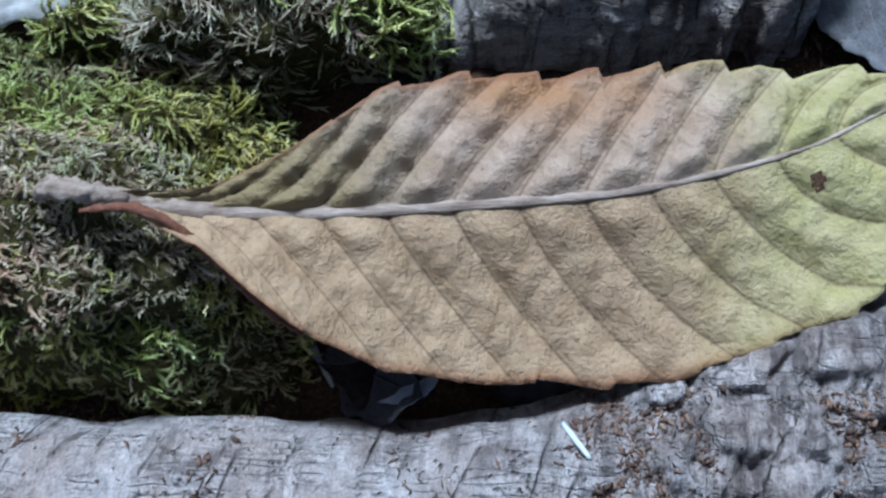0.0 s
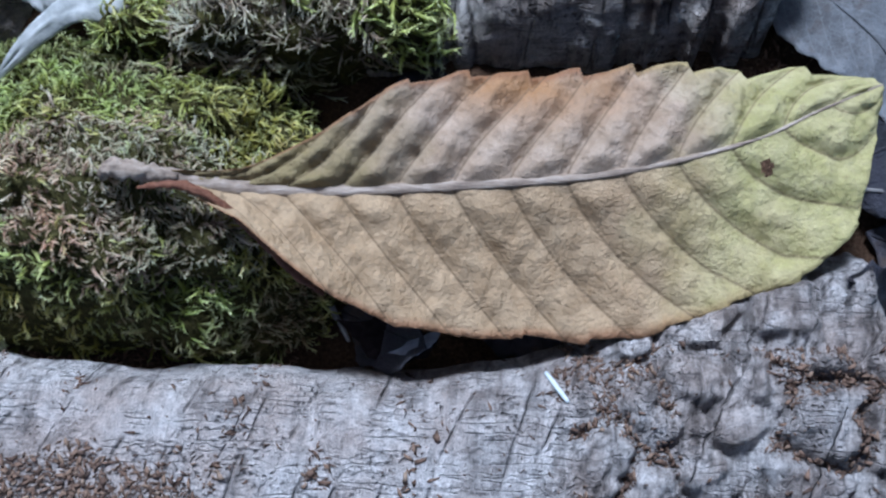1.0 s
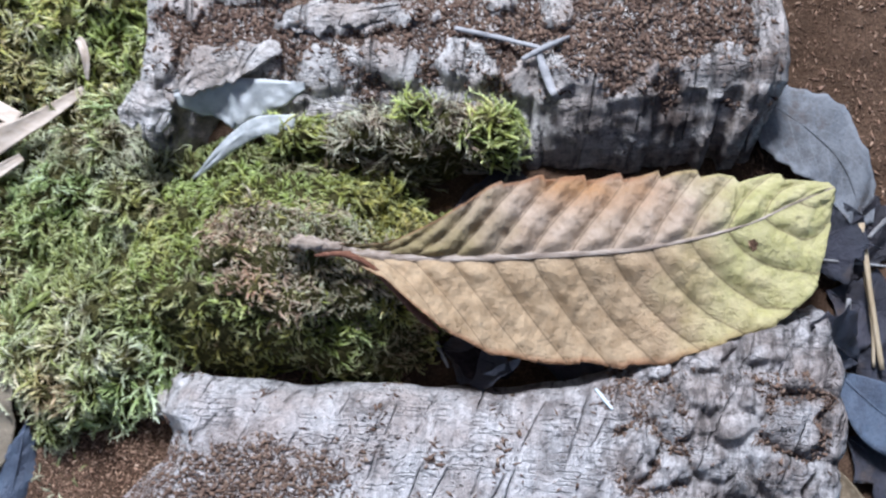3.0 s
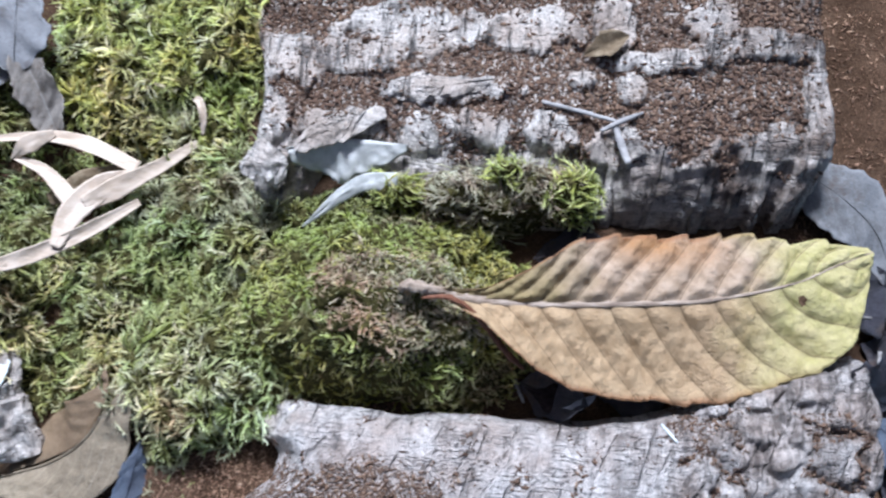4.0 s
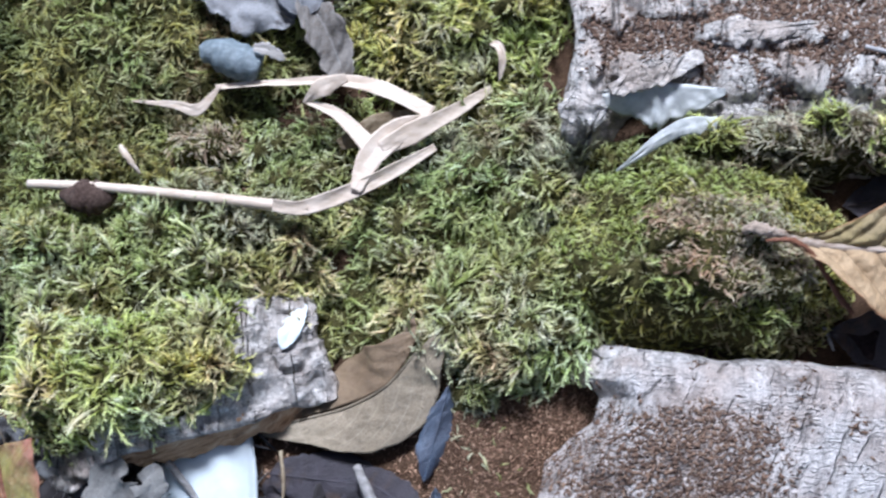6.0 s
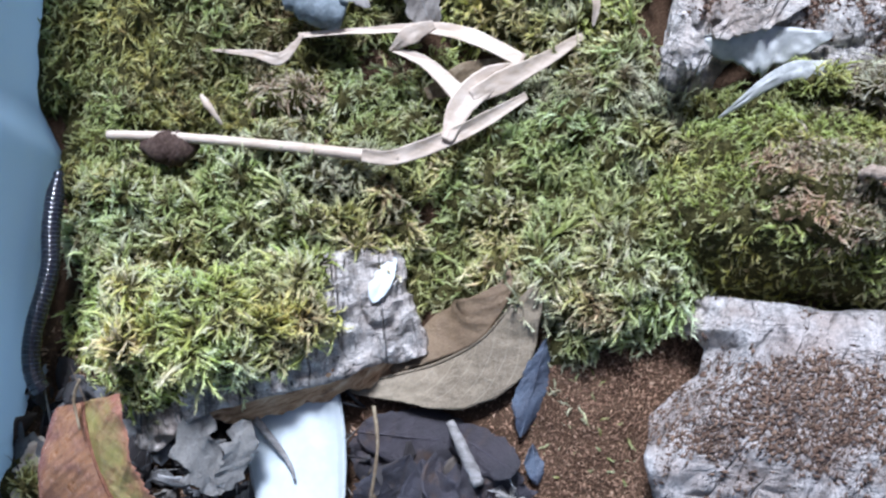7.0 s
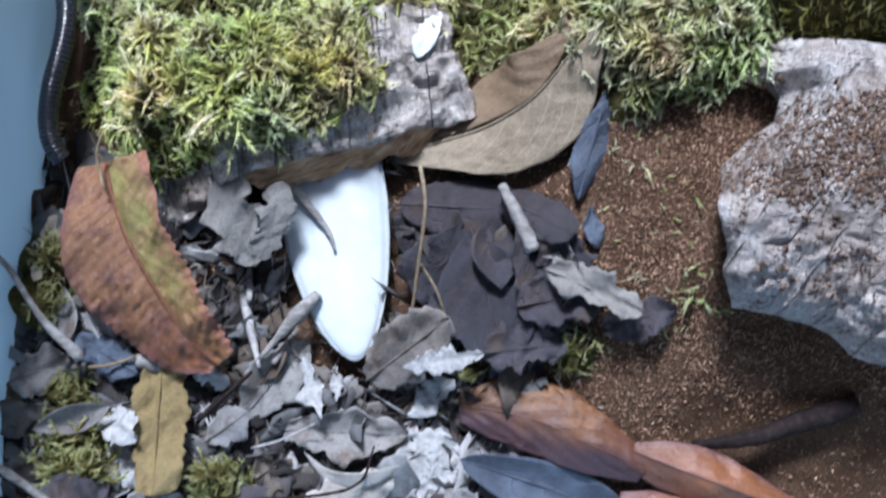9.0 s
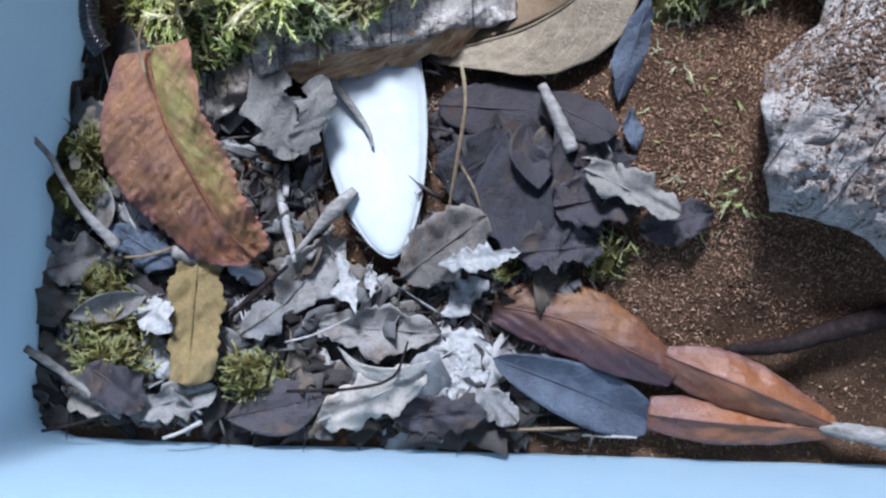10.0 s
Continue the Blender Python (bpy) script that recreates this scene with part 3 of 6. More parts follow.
def blade(spine, left, right, shape=(0.55, 0.8), rows=44, cols=7, fold=(8, 8), curl=(0, 0), roll=(0, 0), teeth=(0, 0), lobes=0.0, wave=(0, 3),
          veins=(0, 0.3, 0.0), thick=0.0005, span=(-1, 1), ragged=0.0, hole=None, widths=None, net=0.0, crumple=0.0015):
    """A leaf blade on a spine of points. left, right: half widths; shape: where it is widest and how full; fold: degrees by which the halves rise;
    either may be a list from base to tip; widths: two lists of half widths instead of left, right and shape; net: fine wrinkles;
    curl: metres by which their edges bend up; roll: degrees, base to tip; span: which part of the width (-1 left edge to 1 right edge)."""
    line = curve(spine, rows)
    tang = np.gradient(line, axis=0)
    seed = float(line[0, 0] * 37 + line[0, 1] * 71 + line[-1, 0] * 13)
    ts = np.linspace(span[0], span[1], 2 * cols + 1)
    top, uv = np.zeros((rows, len(ts), 3)), np.zeros((rows, len(ts), 2))
    peak, full = shape
    for k in range(rows):
        s = k / (rows - 1)
        u = s ** (math.log(0.5) / math.log(peak))
        w = max(0.02, math.sin(math.pi * min(1, max(0, u))) ** full)
        t = Vector(tang[k]).normalized()
        side = t.cross(Vector((0, 0, 1))).normalized()
        up = side.cross(t)
        turn = Matrix.Rotation(radians(roll[0] + (roll[1] - roll[0]) * s), 3, t)
        side, up = turn @ side, turn @ up
        for q, v in enumerate(ts):
            far = abs(v)
            half = (right if v > 0 else left) * w
            if widths:
                half = float(np.interp(s, np.linspace(0, 1, len(widths[1])), widths[1 if v > 0 else 0]))
            if far > 0.6:
                grow = (far - 0.6) / 0.4
                if teeth[0]:
                    half += teeth[1 if v < 0 else -1] * grow * ((s * teeth[0] + (0.37 if v > 0 else 0)) % 1 - 0.5) * step(0.15, 0.5, s) * 0.03
                half *= 1 + ragged * grow * fuzz(s * 9, 3.1 if v > 0 else -3.1, seed, 1.0, 4)
            if lobes:
                half *= 1 + lobes * far * fuzz(s * 3.2, 5 if v > 0 else -5, seed)
            d = far * half
            f = fold[1] if v > 0 else fold[0]
            f = radians(between(f, s) if isinstance(f, list) else f)
            lift = math.sin(f) * d + (curl[1] if v > 0 else curl[0]) * far * far * w
            lift += wave[0] * far * (0.4 + 0.6 * far) * fuzz(s * wave[1], 2.0 if v > 0 else -2.0, seed + 4, 1.0, 2) * min(1, 6 * s + 0.1)
            if veins[0]:
                ph = ((s - veins[1] * far ** 1.25) * veins[0]) % 1.0
                saw = 1 - abs(2 * ph ** 0.8 - 1) ** 1.7
                deep = veins[2] if v < 0 else veins[-1]
                lift += deep * (min(1.0, half / 0.03) if widths else min(1.0, 2.2 * w)) * (1 - 0.5 * far) * saw * min(1, 6 * far)
            lift += crumple * min(1, 3 * far + 0.2) * fuzz(float(line[k][0]) + seed, float(line[k][1]) + d * math.copysign(1, v), seed, 75, 3)
            if net:
                lift += net * min(1, 4 * far) * fuzz(float(line[k][0]) + seed, d * math.copysign(1, v), 0, 220, 3)
            p = Vector(line[k]) + side * math.copysign(math.cos(f) * d, v) + up * lift
            top[k, q] = p
            uv[k, q] = (s, v)
    under = top.copy()
    under[:, :, 2] -= thick
    skip = ()
    if hole:
        k0, q0 = int(hole[0] * (rows - 1)), int((hole[1] - span[0]) / (span[1] - span[0]) * 2 * cols)
        skip = tuple((k0 + a, q0 + b) for a, b in ((0, 0), (1, 0), (0, 1), (1, 1), (2, 0), (2, 1), (3, 0), (3, 1), (1, 2), (2, 2), (3, 2), (4, 1)))
    return sheet(top, under, uv, skip)


def scatter(template_v, template_f, places, turns, sizes, uv=None):
    """Many copies of small templates in one mesh. template_v: (kinds, n, 3); places (m, 3); turns (m, 3, 3); sizes (m,)."""
    kinds, n = template_v.shape[:2]
    m = len(places)
    pick = rng.integers(0, kinds, m)
    v = np.einsum("mij,mnj->mni", turns, template_v[pick]) * sizes[:, None, None] + places[:, None, :]
    f = (template_f[None, :, :] + (np.arange(m) * n)[:, None, None]).reshape(-1, template_f.shape[1])
    if uv is not None:
        return v.reshape(-1, 3), f, np.tile(uv, (m, 1))
    return v.reshape(-1, 3), f


def frames_of(ahead, up):
    """Turns whose x axis is ahead and whose z axis is near up, for arrays of vectors."""
    ahead = ahead / np.linalg.norm(ahead, axis=1, keepdims=True)
    side = np.cross(up, ahead)
    side /= np.maximum(1e-6, np.linalg.norm(side, axis=1, keepdims=True))
    return np.stack([ahead, side, np.cross(ahead, side)], axis=2)


def frond_templates(kinds=22):
    """Moss fronds one unit long: a thin arched stem, feathered on all sides with small pointed leaves."""
    r = np.random.default_rng(3)
    vs, fs, uvs = [], [], []
    n = 14
    for k in range(kinds):
        bend, sway, dip = r.uniform(0.2, 0.7), r.uniform(-1.0, 1.0), r.uniform(0.6, 1.9)
        twist = r.uniform(-3, 3)

        def centre(s):
            return np.array([s * (1 - 0.3 * bend - 0.2 * abs(sway) * s), sway * s * s * 0.55 + 0.07 * math.sin(twist + 6 * s), bend * s - dip * s * s * 0.5])

        v, f, uv = [], [], []
        for q in range(4):
            s = q / 3
            w = (0.06, 0.078, 0.07, 0.02)[q]
            for a in range(3):
                g = 2 * math.pi * a / 3 + k + 0.5 * q
                v.append(centre(s) + np.array([0, math.cos(g) * w, math.sin(g) * w]))
                uv.append((s, 0))
            if q:
                for a in range(3):
                    b = (a + 1) % 3
                    f += [(3 * q - 3 + a, 3 * q - 3 + b, 3 * q + b), (3 * q - 3 + a, 3 * q + b, 3 * q + a)]
        for q in range(n):
            s = 0.10 + 0.88 * q / n
            g = 2.4 * q + k
            out = np.array([0, math.cos(g), math.sin(g)])
            across = np.array([0, -math.sin(g), math.cos(g)])
            long = r.uniform(0.12, 0.19) * (1.2 - 0.6 * s)
            at = centre(s)
            i = len(v)
            v += [at - across * 0.036 + out * 0.02, at + across * 0.036 + out * 0.02 + np.array([0.05, 0, 0]), at + out * long + np.array([r.uniform(0.10, 0.20), 0, 0])]
            uv += [(s, 0), (s, 0), (min(1, s + 0.25), 0)]
            f.append((i, i + 1, i + 2))
        vs.append(v), fs.append(f), uvs.append(uv)
    return np.array(vs), np.array(fs[0]), np.array(uvs[0])


FROND_V, FROND_F, FROND_UV = frond_templates()


def chip_templates(kinds=24):
    """Crumbs and fibres one unit long: lopsided three-sided grains, pointed at both ends."""
    r = np.random.default_rng(5)
    vs = []
    for k in range(kinds):
        w = r.uniform(0.10, 0.34)
        v = [(-0.5, r.uniform(-0.15, 0.15), r.uniform(-0.1, 0.1))]
        for a in range(3):
            g = 2 * math.pi * a / 3 + r.uniform(-0.4, 0.4)
            rr = w * r.uniform(0.6, 1.3)
            v.append((r.uniform(-0.3, 0.3), math.cos(g) * rr, math.sin(g) * rr))
        v.append((0.5, r.uniform(-0.15, 0.15), r.uniform(-0.1, 0.1)))
        vs.append(v)
    return np.array(vs), np.array([(0, 2, 1), (0, 3, 2), (0, 1, 3), (4, 1, 2), (4, 2, 3), (4, 3, 1)])


CHIP_V, CHIP_F = chip_templates()


def crumbs(tree, count, area, size, where, up=0.0003, slim=1.0):
    """Slivers strewn on one support, in the rectangle area = (x0, x1, y0, y1), where where(x, y) beats a random number."""
    places, ahead, ups = [], [], []
    for _ in range(count):
        x, y = rng.uniform(area[0], area[1]), rng.uniform(area[2], area[3])
        if where(x, y) < rng.random():
            continue
        h = top_of(tree, x, y)
        if h is None or h[1].z < 0.25:
            continue
        n = np.array(h[1])
        a = rng.normal(size=3)
        a -= n * a.dot(n) * 0.8
        places.append((x, y, h[0] + up)), ahead.append(a), ups.append(n)
    places = np.array(places)
    sizes = np.minimum(rng.lognormal(-0.1, 0.6, len(places)), 2.6) * size
    turns = frames_of(np.array(ahead), np.array(ups))
    turns[:, :, 1:] *= slim
    return scatter(CHIP_V, CHIP_F, places, turns, sizes)


# ---- tub and ground ----
def tub_outline(grow):
    """Inner outline of the tub, counter-clockwise, with rounded corners and the moulded step of its west wall; grow: metres outwards."""
    corners = [(-0.503, -0.2775, 0.03), (0.205, -0.253, 0.05), (0.215, 0.34, 0.05), (-0.510, 0.335, 0.05), (-0.506, 0.064, 0.006), (-0.489, 0.036, 0.008)]
    out = []
    n = len(corners)
    cx, cy = -0.15, 0.03
    for k, (x, y, r) in enumerate(corners):
        p, a, b = Vector((x, y)), Vector(corners[k - 1][:2]), Vector(corners[(k + 1) % n][:2])
        u, v = (a - p).normalized(), (b - p).normalized()
        for q in range(7):
            s = q / 6
            out.append(p + u * r * (1 - s) ** 2 + v * r * s ** 2)
    return [(x + math.copysign(grow, x - cx) * min(1, abs(x - cx) * 5), y + math.copysign(grow, y - cy) * min(1, abs(y - cy) * 5)) for x, y in out]


def tub():
    ob = thing("storage_tub", (-0.15, 0.03, -0.064), "pale blue plastic storage tub filled with moss, bark and leaf litter", "tub")
    loops = []
    levels = [(-0.06, -0.012), (-0.045, -0.002), (0.0, 0.0), (0.06, 0.003), (0.10, 0.005), (0.138, 0.007)]
    for z, g in levels:
        loops.append([(x, y, z) for x, y in tub_outline(g)])
    loops.append([(x, y, 0.140) for x, y in tub_outline(0.028)])
    loops.append([(x, y, 0.125) for x, y in tub_outline(0.029)])
    loops.append([(x, y, 0.125) for x, y in tub_outline(0.025)])
    loops.append([(x, y, 0.134) for x, y in tub_outline(0.012)])
    for z, g in reversed(levels[:-1]):
        loops.append([(x, y, z - 0.003) for x, y in tub_outline(g + 0.003)])
    n = len(loops[0])
    verts = np.array([p for l in loops for p in l])
    faces = [(k * n + q, k * n + (q + 1) % n, (k + 1) * n + (q + 1) % n, (k + 1) * n + q) for k in range(len(loops) - 1) for q in range(n)]
    wall = part("wall", (verts, faces[:5 * n] + faces[10 * n - n:]), PLASTIC, ob)
    part("rim", (verts, faces[5 * n:9 * n]), PLASTIC, ob)
    inner = [(x, y, -0.06) for x, y in tub_outline(-0.012)]
    outer = [(x, y, -0.064) for x, y in tub_outline(-0.009)]
    base = [tuple(range(n)), tuple(reversed(range(n, 2 * n)))] + [(q, n + q, n + (q + 1) % n, (q + 1) % n) for q in range(n)]
    part("base", (np.array(inner + outer), base), PLASTIC, ob)


def lie(x, y):
    """Height of the substrate: high in the east, a hollow in the north-west."""
    north = step(-0.04, 0.04, y)
    z = 0.002 + 0.048 * step(-0.31 + 0.06 * north, -0.19 + 0.07 * north, x) * step(-0.25, -0.11, y)
    z -= 0.014 * max(step(0.035, 0.075, y), step(0.01, 0.04, y) * step(-0.37, -0.42, x)) * (1 - step(-0.27, -0.19, x))
    z -= 0.016 * step(-0.44, -0.485, x) * step(-0.13, -0.09, y)
    z += 0.004 * fuzz(x, y, 0, 22, 4) + 0.0015 * fuzz(x, y, 5, 120, 3)
    return z


def ground():
    xs, run = np.linspace(-0.512, 0.216, 240), np.linspace(0, 1, 210)
    south = [-0.279 + 0.0346 * (x + 0.503) for x in xs]
    v = np.array([[(x, a + q * (0.338 - a), lie(x, a + q * (0.338 - a))) for x, a in zip(xs, south)] for q in run])
    c, r = len(xs), len(run)
    i, j = np.meshgrid(np.arange(r - 1), np.arange(c - 1), indexing="ij")
    a = (i * c + j).reshape(-1)
    data = carry((v.reshape(-1, 3), np.stack([a, a + 1, a + c + 1, a + c], axis=1)))
    single("ground", data, COIR, "crumbly red-brown coir substrate filling the tub", "substrate", kind="structure", base=(0, 0, 0))
    return supports[-1]


def paving():
    s = 1.5
    v = np.array([(-s, -s, -0.065), (s, -s, -0.065), (s, s, -0.065), (-s, s, -0.065)])
    single("floor", (v, np.array([(0, 1, 2, 3)])), EARTH, "plain grey paving under the tub", "floor", kind="structure", base=(0, 0, -0.065))


paving()
tub()
GROUND = ground()


# ---- bark ----
def lumps(x, y, scale, seed):
    """Rounded lumps parted by narrow valleys: 0 in a valley, 1 on a lump."""
    d = noise.voronoi(Vector((x * scale + 0.3 * fuzz(x, y, seed, 2 * scale, 2), y * scale, seed)))[0]
    return step(0.0, 0.38, d[1] - d[0])


def bark(name, front, back, profile, thick, rough, material, label, rows=140, cols=330, ends=0.008, seed=0.0, ridges=0.0, bend=None, deep=0.002, lean=0.3, blocks=0.0, west=None):
    """A slab of cork. front, back: its lower and upper long edges in plan, as points from west to east; profile: (share of the way back, height) pairs
    of its cross-section; rough: relief; ridges: depth of the growth lines; bend(x, y, u, v): extra height; deep: depth of the cracks across, which lean;
    blocks: how far the blocks between cracks stand out of the front; west: (y, x) pairs of its broken west end."""
    own = np.random.default_rng(int(seed * 10) + 1)
    f, b = curve(front, cols), curve(back, cols)
    prof = curve(profile, rows)
    long, wide = float(b[-1][0] - b[0][0]), float(b[cols // 2][1] - f[cols // 2][1])
    at = [float(f[0][0]) - 0.02]
    while at[-1] < f[0][0] + long + 0.03:
        at.append(at[-1] + own.uniform(0.006, 0.017))
    at = np.array(at)
    proud, strong = own.normal(0, 1, len(at) + 1), own.uniform(0.0, 1.0, len(at)) ** 1.6
    top = np.zeros((rows, cols, 3))
    for k in range(rows):
        v, z = prof[k]
        line_at = at + lean * (v - 0.5) * wide + np.array([0.0024 * fuzz(v * 3.5, q * 3.7, seed, 1.0, 3) for q in range(len(at))])
        alive = np.array([step(-0.22, 0.05, fuzz(v * 2.6, q * 5.3, seed + 9, 1.0, 2)) for q in range(len(at))]) * strong
        for q in range(cols):
            u = q / (cols - 1)
            p = f[q] + (b[q] - f[q]) * v
            x, y = float(p[0]), float(p[1])
            if west:
                x += (float(np.interp(y, [w[0] for w in west], [w[1] for w in west])) - float(f[0][0] + (b[0][0] - f[0][0]) * v)) * max(0.0, 1 - 5 * u)
            edge = min(1.0, min(u, 1 - u) * cols / 6)
            h = rough * (0.8 * fuzz(x, y, z + seed, 28, 3) + 0.5 * fuzz(x, y * 0.6, z * 2 + seed, 110, 3) + 0.4 * abs(fuzz(x, y, z + seed, 240, 3)))
            line = fuzz(x * 0.12, z * 1.3 + v * 0.07, seed, 190, 2)
            h += ridges * line
            off = x - line_at
            h -= deep * float((np.exp(-(off / 0.0009) ** 2) * alive).max())
            jut = ends * fuzz(v * 1.7, 7.7 if u < 0.5 else -7.7, seed, 1.6, 5) * (1 - min(1, min(u, 1 - u) * 9))
            zz = z + h + (bend(x, y, u, v) if bend else 0)
            zz -= 0.006 * (1 - edge) ** 2
            dy = ridges * 1.5 * line + rough * 0.5 * fuzz(x, z, seed + 3, 60, 3)
            if blocks:
                k0 = int((off > 0).sum())
                w = min(1.0, float(np.abs(off).min()) / 0.0016)
                dy += blocks * proud[k0] * w * (1 - step(0.12, 0.26, v))
                zz += 0.6 * blocks * proud[-1 - k0] * w * (1 - step(0.15, 0.3, v)) * step(0.02, 0.08, v)
            top[k, q] = (x + jut, y + dy - ends * 0.35 * fuzz(u * 6, 2.2, seed, 1.5, 4) * (1 - min(1, min(v, 1 - v) * 8)), zz)
    under = top.copy()
    under[:, :, 2] = np.minimum(top[:, :, 2] - 0.004, np.maximum(top[:, :, 2] - thick, top[:, :, 2].min() - 0.006))
    mid = top.reshape(-1, 3).mean(axis=0)
    under[:, :, 0] += (mid[0] - under[:, :, 0]) * 0.09
    under[:, :, 1] += (mid[1] - under[:, :, 1]) * 0.10
    data = sheet(top, under)
    carry(data)
    ob = thing(name, (float(mid[0]), float(mid[1]), float(under[:, :, 2].min())), label, "bark")
    part("body", data, material, ob)
    return ob, supports[-1]


# pale crust standing above the crumbs of the upper slab: middle, half sizes
PLATES = [(-0.165, 0.150, 0.028, 0.015), (-0.130, 0.152, 0.030, 0.011), (-0.172, 0.120, 0.011, 0.026), (-0.131, 0.113, 0.021, 0.009), (-0.082, 0.134, 0.032, 0.007), (-0.096, 0.168, 0.036, 0.014),
          (-0.040, 0.168, 0.028, 0.012), (0.004, 0.172, 0.010, 0.014), (0.026, 0.150, 0.022, 0.006), (0.052, 0.166, 0.012, 0.016), (0.080, 0.160, 0.032, 0.008), (-0.026, 0.112, 0.012, 0.010), (0.006, 0.108, 0.012, 0.012), (0.106, 0.130, 0.007, 0.036),
          (0.088, 0.106, 0.028, 0.011), (0.045, 0.094, 0.016, 0.007), (-0.092, 0.108, 0.010, 0.010), (-0.062, 0.112, 0.016, 0.009), (0.012, 0.136, 0.006, 0.008), (-0.012, 0.140, 0.009, 0.004)]


def plated(x, y):
    """1 on the pale crust plates, 0 between them, with a ragged border."""
    wob = 0.55 * fuzz(x, y, 4.0, 70, 4)
    return max(step(-0.12, 0.10, 1 - math.hypot((x - a) / p, (y - b) / q) + wob) for a, b, p, q in PLATES)


def upper_tilt(x, y):
    """The slab sinks towards its west end and its back."""
    return -0.020 * min(1.15, max(0.0, (0.02 - x) / 0.16)) - 0.014 * step(0.12, 0.18, y) * step(0.05, -0.06, x)


def upper_bumps(x, y, u, v):
    z = 0.010 * math.exp(-((u - 0.045) / 0.05) ** 2 - ((v - 0.16) / 0.06) ** 2)
    z -= 0.030 * math.exp(-((u - 0.15) / 0.06) ** 2 - ((v - 0.06) / 0.09) ** 2)
    z -= 0.010 * math.exp(-((u - 0.62) / 0.04) ** 2 - ((v - 0.2) / 0.2) ** 2)
    z += upper_tilt(x, y) * step(0.0, 0.2, v)
    if v > 0.15:
        z += 0.0042 * plated(x, y) - 0.0015
    return z


def lower_bumps(x, y, u, v):
    east = step(0.012, 0.055, x)
    south = (1 - step(-0.10, -0.06, x)) * (1 - step(-0.118, -0.10, y))
    z = east * (0.0062 * lumps(x, y, 46, 3.0) + 0.0014 * lumps(x, y, 170, 5.0) - 0.003)
    z += south * (0.003 * lumps(x, y, 75, 8.0) - 0.002)
    z -= 0.026 * (1 - step(0.0, 0.06, u)) * step(-0.11, -0.08, y)
    z += 0.004 * step(0.04, 0.09, x) * step(-0.09, -0.04, y) + east * (0.0025 * fuzz(x, y, 9.0, 34, 3) + 0.0018 * fuzz(x, y, 2.0, 230, 4))
    return z


def left_bumps(x, y, u, v):
    z = -0.023 * step(-0.375, -0.29, x) + 0.0045 * lumps(x * 0.8 + y * 0.3, y * 0.5 - x * 0.2, 75, 4.0) - 0.003
    z -= 0.034 * (1 - step(0.0, 0.26, u)) * (1 - step(0.1, 0.8, v))
    return z


UPPER, UPPER_TOP = bark("cork_bark", [(-0.176, 0.078), (-0.15, 0.070), (-0.004, 0.068), (0.06, 0.068), (0.112, 0.074)],
                        [(-0.180, 0.265), (-0.05, 0.27), (0.112, 0.265)],
                        [(0.0, 0.040), (0.03, 0.058), (0.09, 0.073), (0.19, 0.088), (0.26, 0.0905), (0.5, 0.090), (0.8, 0.088), (1.0, 0.07)], 0.04, 0.0028, BARK_UP,
                        "weathered grey cork bark slab with brown crumbs on top", ridges=0.0012, seed=2.0, bend=upper_bumps, deep=0.0030, lean=0.05, blocks=0.0022)
LOWER, LOWER_TOP = bark("cork_bark", [(-0.165, -0.146), (-0.145, -0.149), (-0.125, -0.156), (-0.10, -0.168), (0.0, -0.172), (0.137, -0.15)],
                        [(-0.153, -0.026), (-0.10, -0.029), (-0.04, -0.030), (0.012, -0.028), (0.07, -0.010), (0.128, 0.010)],
                        [(0.0, 0.062), (0.06, 0.076), (0.2, 0.089), (0.45, 0.099), (0.7, 0.101), (0.88, 0.097), (0.97, 0.087), (1.0, 0.070)], 0.035, 0.0018, BARK_LOW,
                        "white-crusted cork bark piece with cracked, crumbly surface", ridges=0.0006, seed=8.0, bend=lower_bumps, ends=0.005, deep=0.0015, lean=0.22,
                        west=[(-0.150, -0.164), (-0.131, -0.178), (-0.103, -0.182), (-0.084, -0.1765), (-0.073, -0.166), (-0.064, -0.157), (-0.052, -0.155), (-0.043, -0.162), (-0.030, -0.153)])
LEFT, LEFT_TOP = bark("cork_bark", [(-0.434, -0.120), (-0.416, -0.117), (-0.400, -0.102), (-0.378, -0.091), (-0.326, -0.0755), (-0.314, -0.070), (-0.298, -0.067), (-0.2805, -0.0585)],
                      [(-0.44, -0.035), (-0.37, -0.02), (-0.304, -0.002)],
                      [(0.0, 0.0425), (0.05, 0.045), (0.3, 0.049), (0.6, 0.051), (0.9, 0.044), (1.0, 0.033)], 0.010, 0.0022, BARK_LEFT,
                      "small mossy cork bark chunk with brown cut edge", cols=200, rows=80, ridges=0.0008, seed=14.0, ends=0.006, deep=0.003, lean=-0.2, bend=left_bumps)


def cut_edge(parent, line, depth):
    """The brown broken edge below the front of the small chunk: a strip that leans in and bulges."""
    n, m = 160, 16
    f = curve(line, n)
    top = np.zeros((m, n, 3))
    for k in range(m):
        v = k / (m - 1)
        for q in range(n):
            x, y = float(f[q][0]), float(f[q][1])
            w = fuzz(x, v * 0.02, 3.0, 60, 3)
            z = float(f[q][2])
            top[m - 1 - k, q] = (x + 0.003 * v, y + 0.003 - 0.0115 * v * (1 + 0.35 * w) + 0.0012 * fuzz(x, v * 0.03, 1.0, 110, 4), z + 0.003 - v * depth * (1 + 0.3 * w) + 0.0006 * fuzz(x, v * 0.05, 6.0, 200, 3))
    under = top.copy()
    under[:, :, 1] += 0.006
    part("cut_edge", sheet(top, under), CORK, parent, "brown broken cork edge")


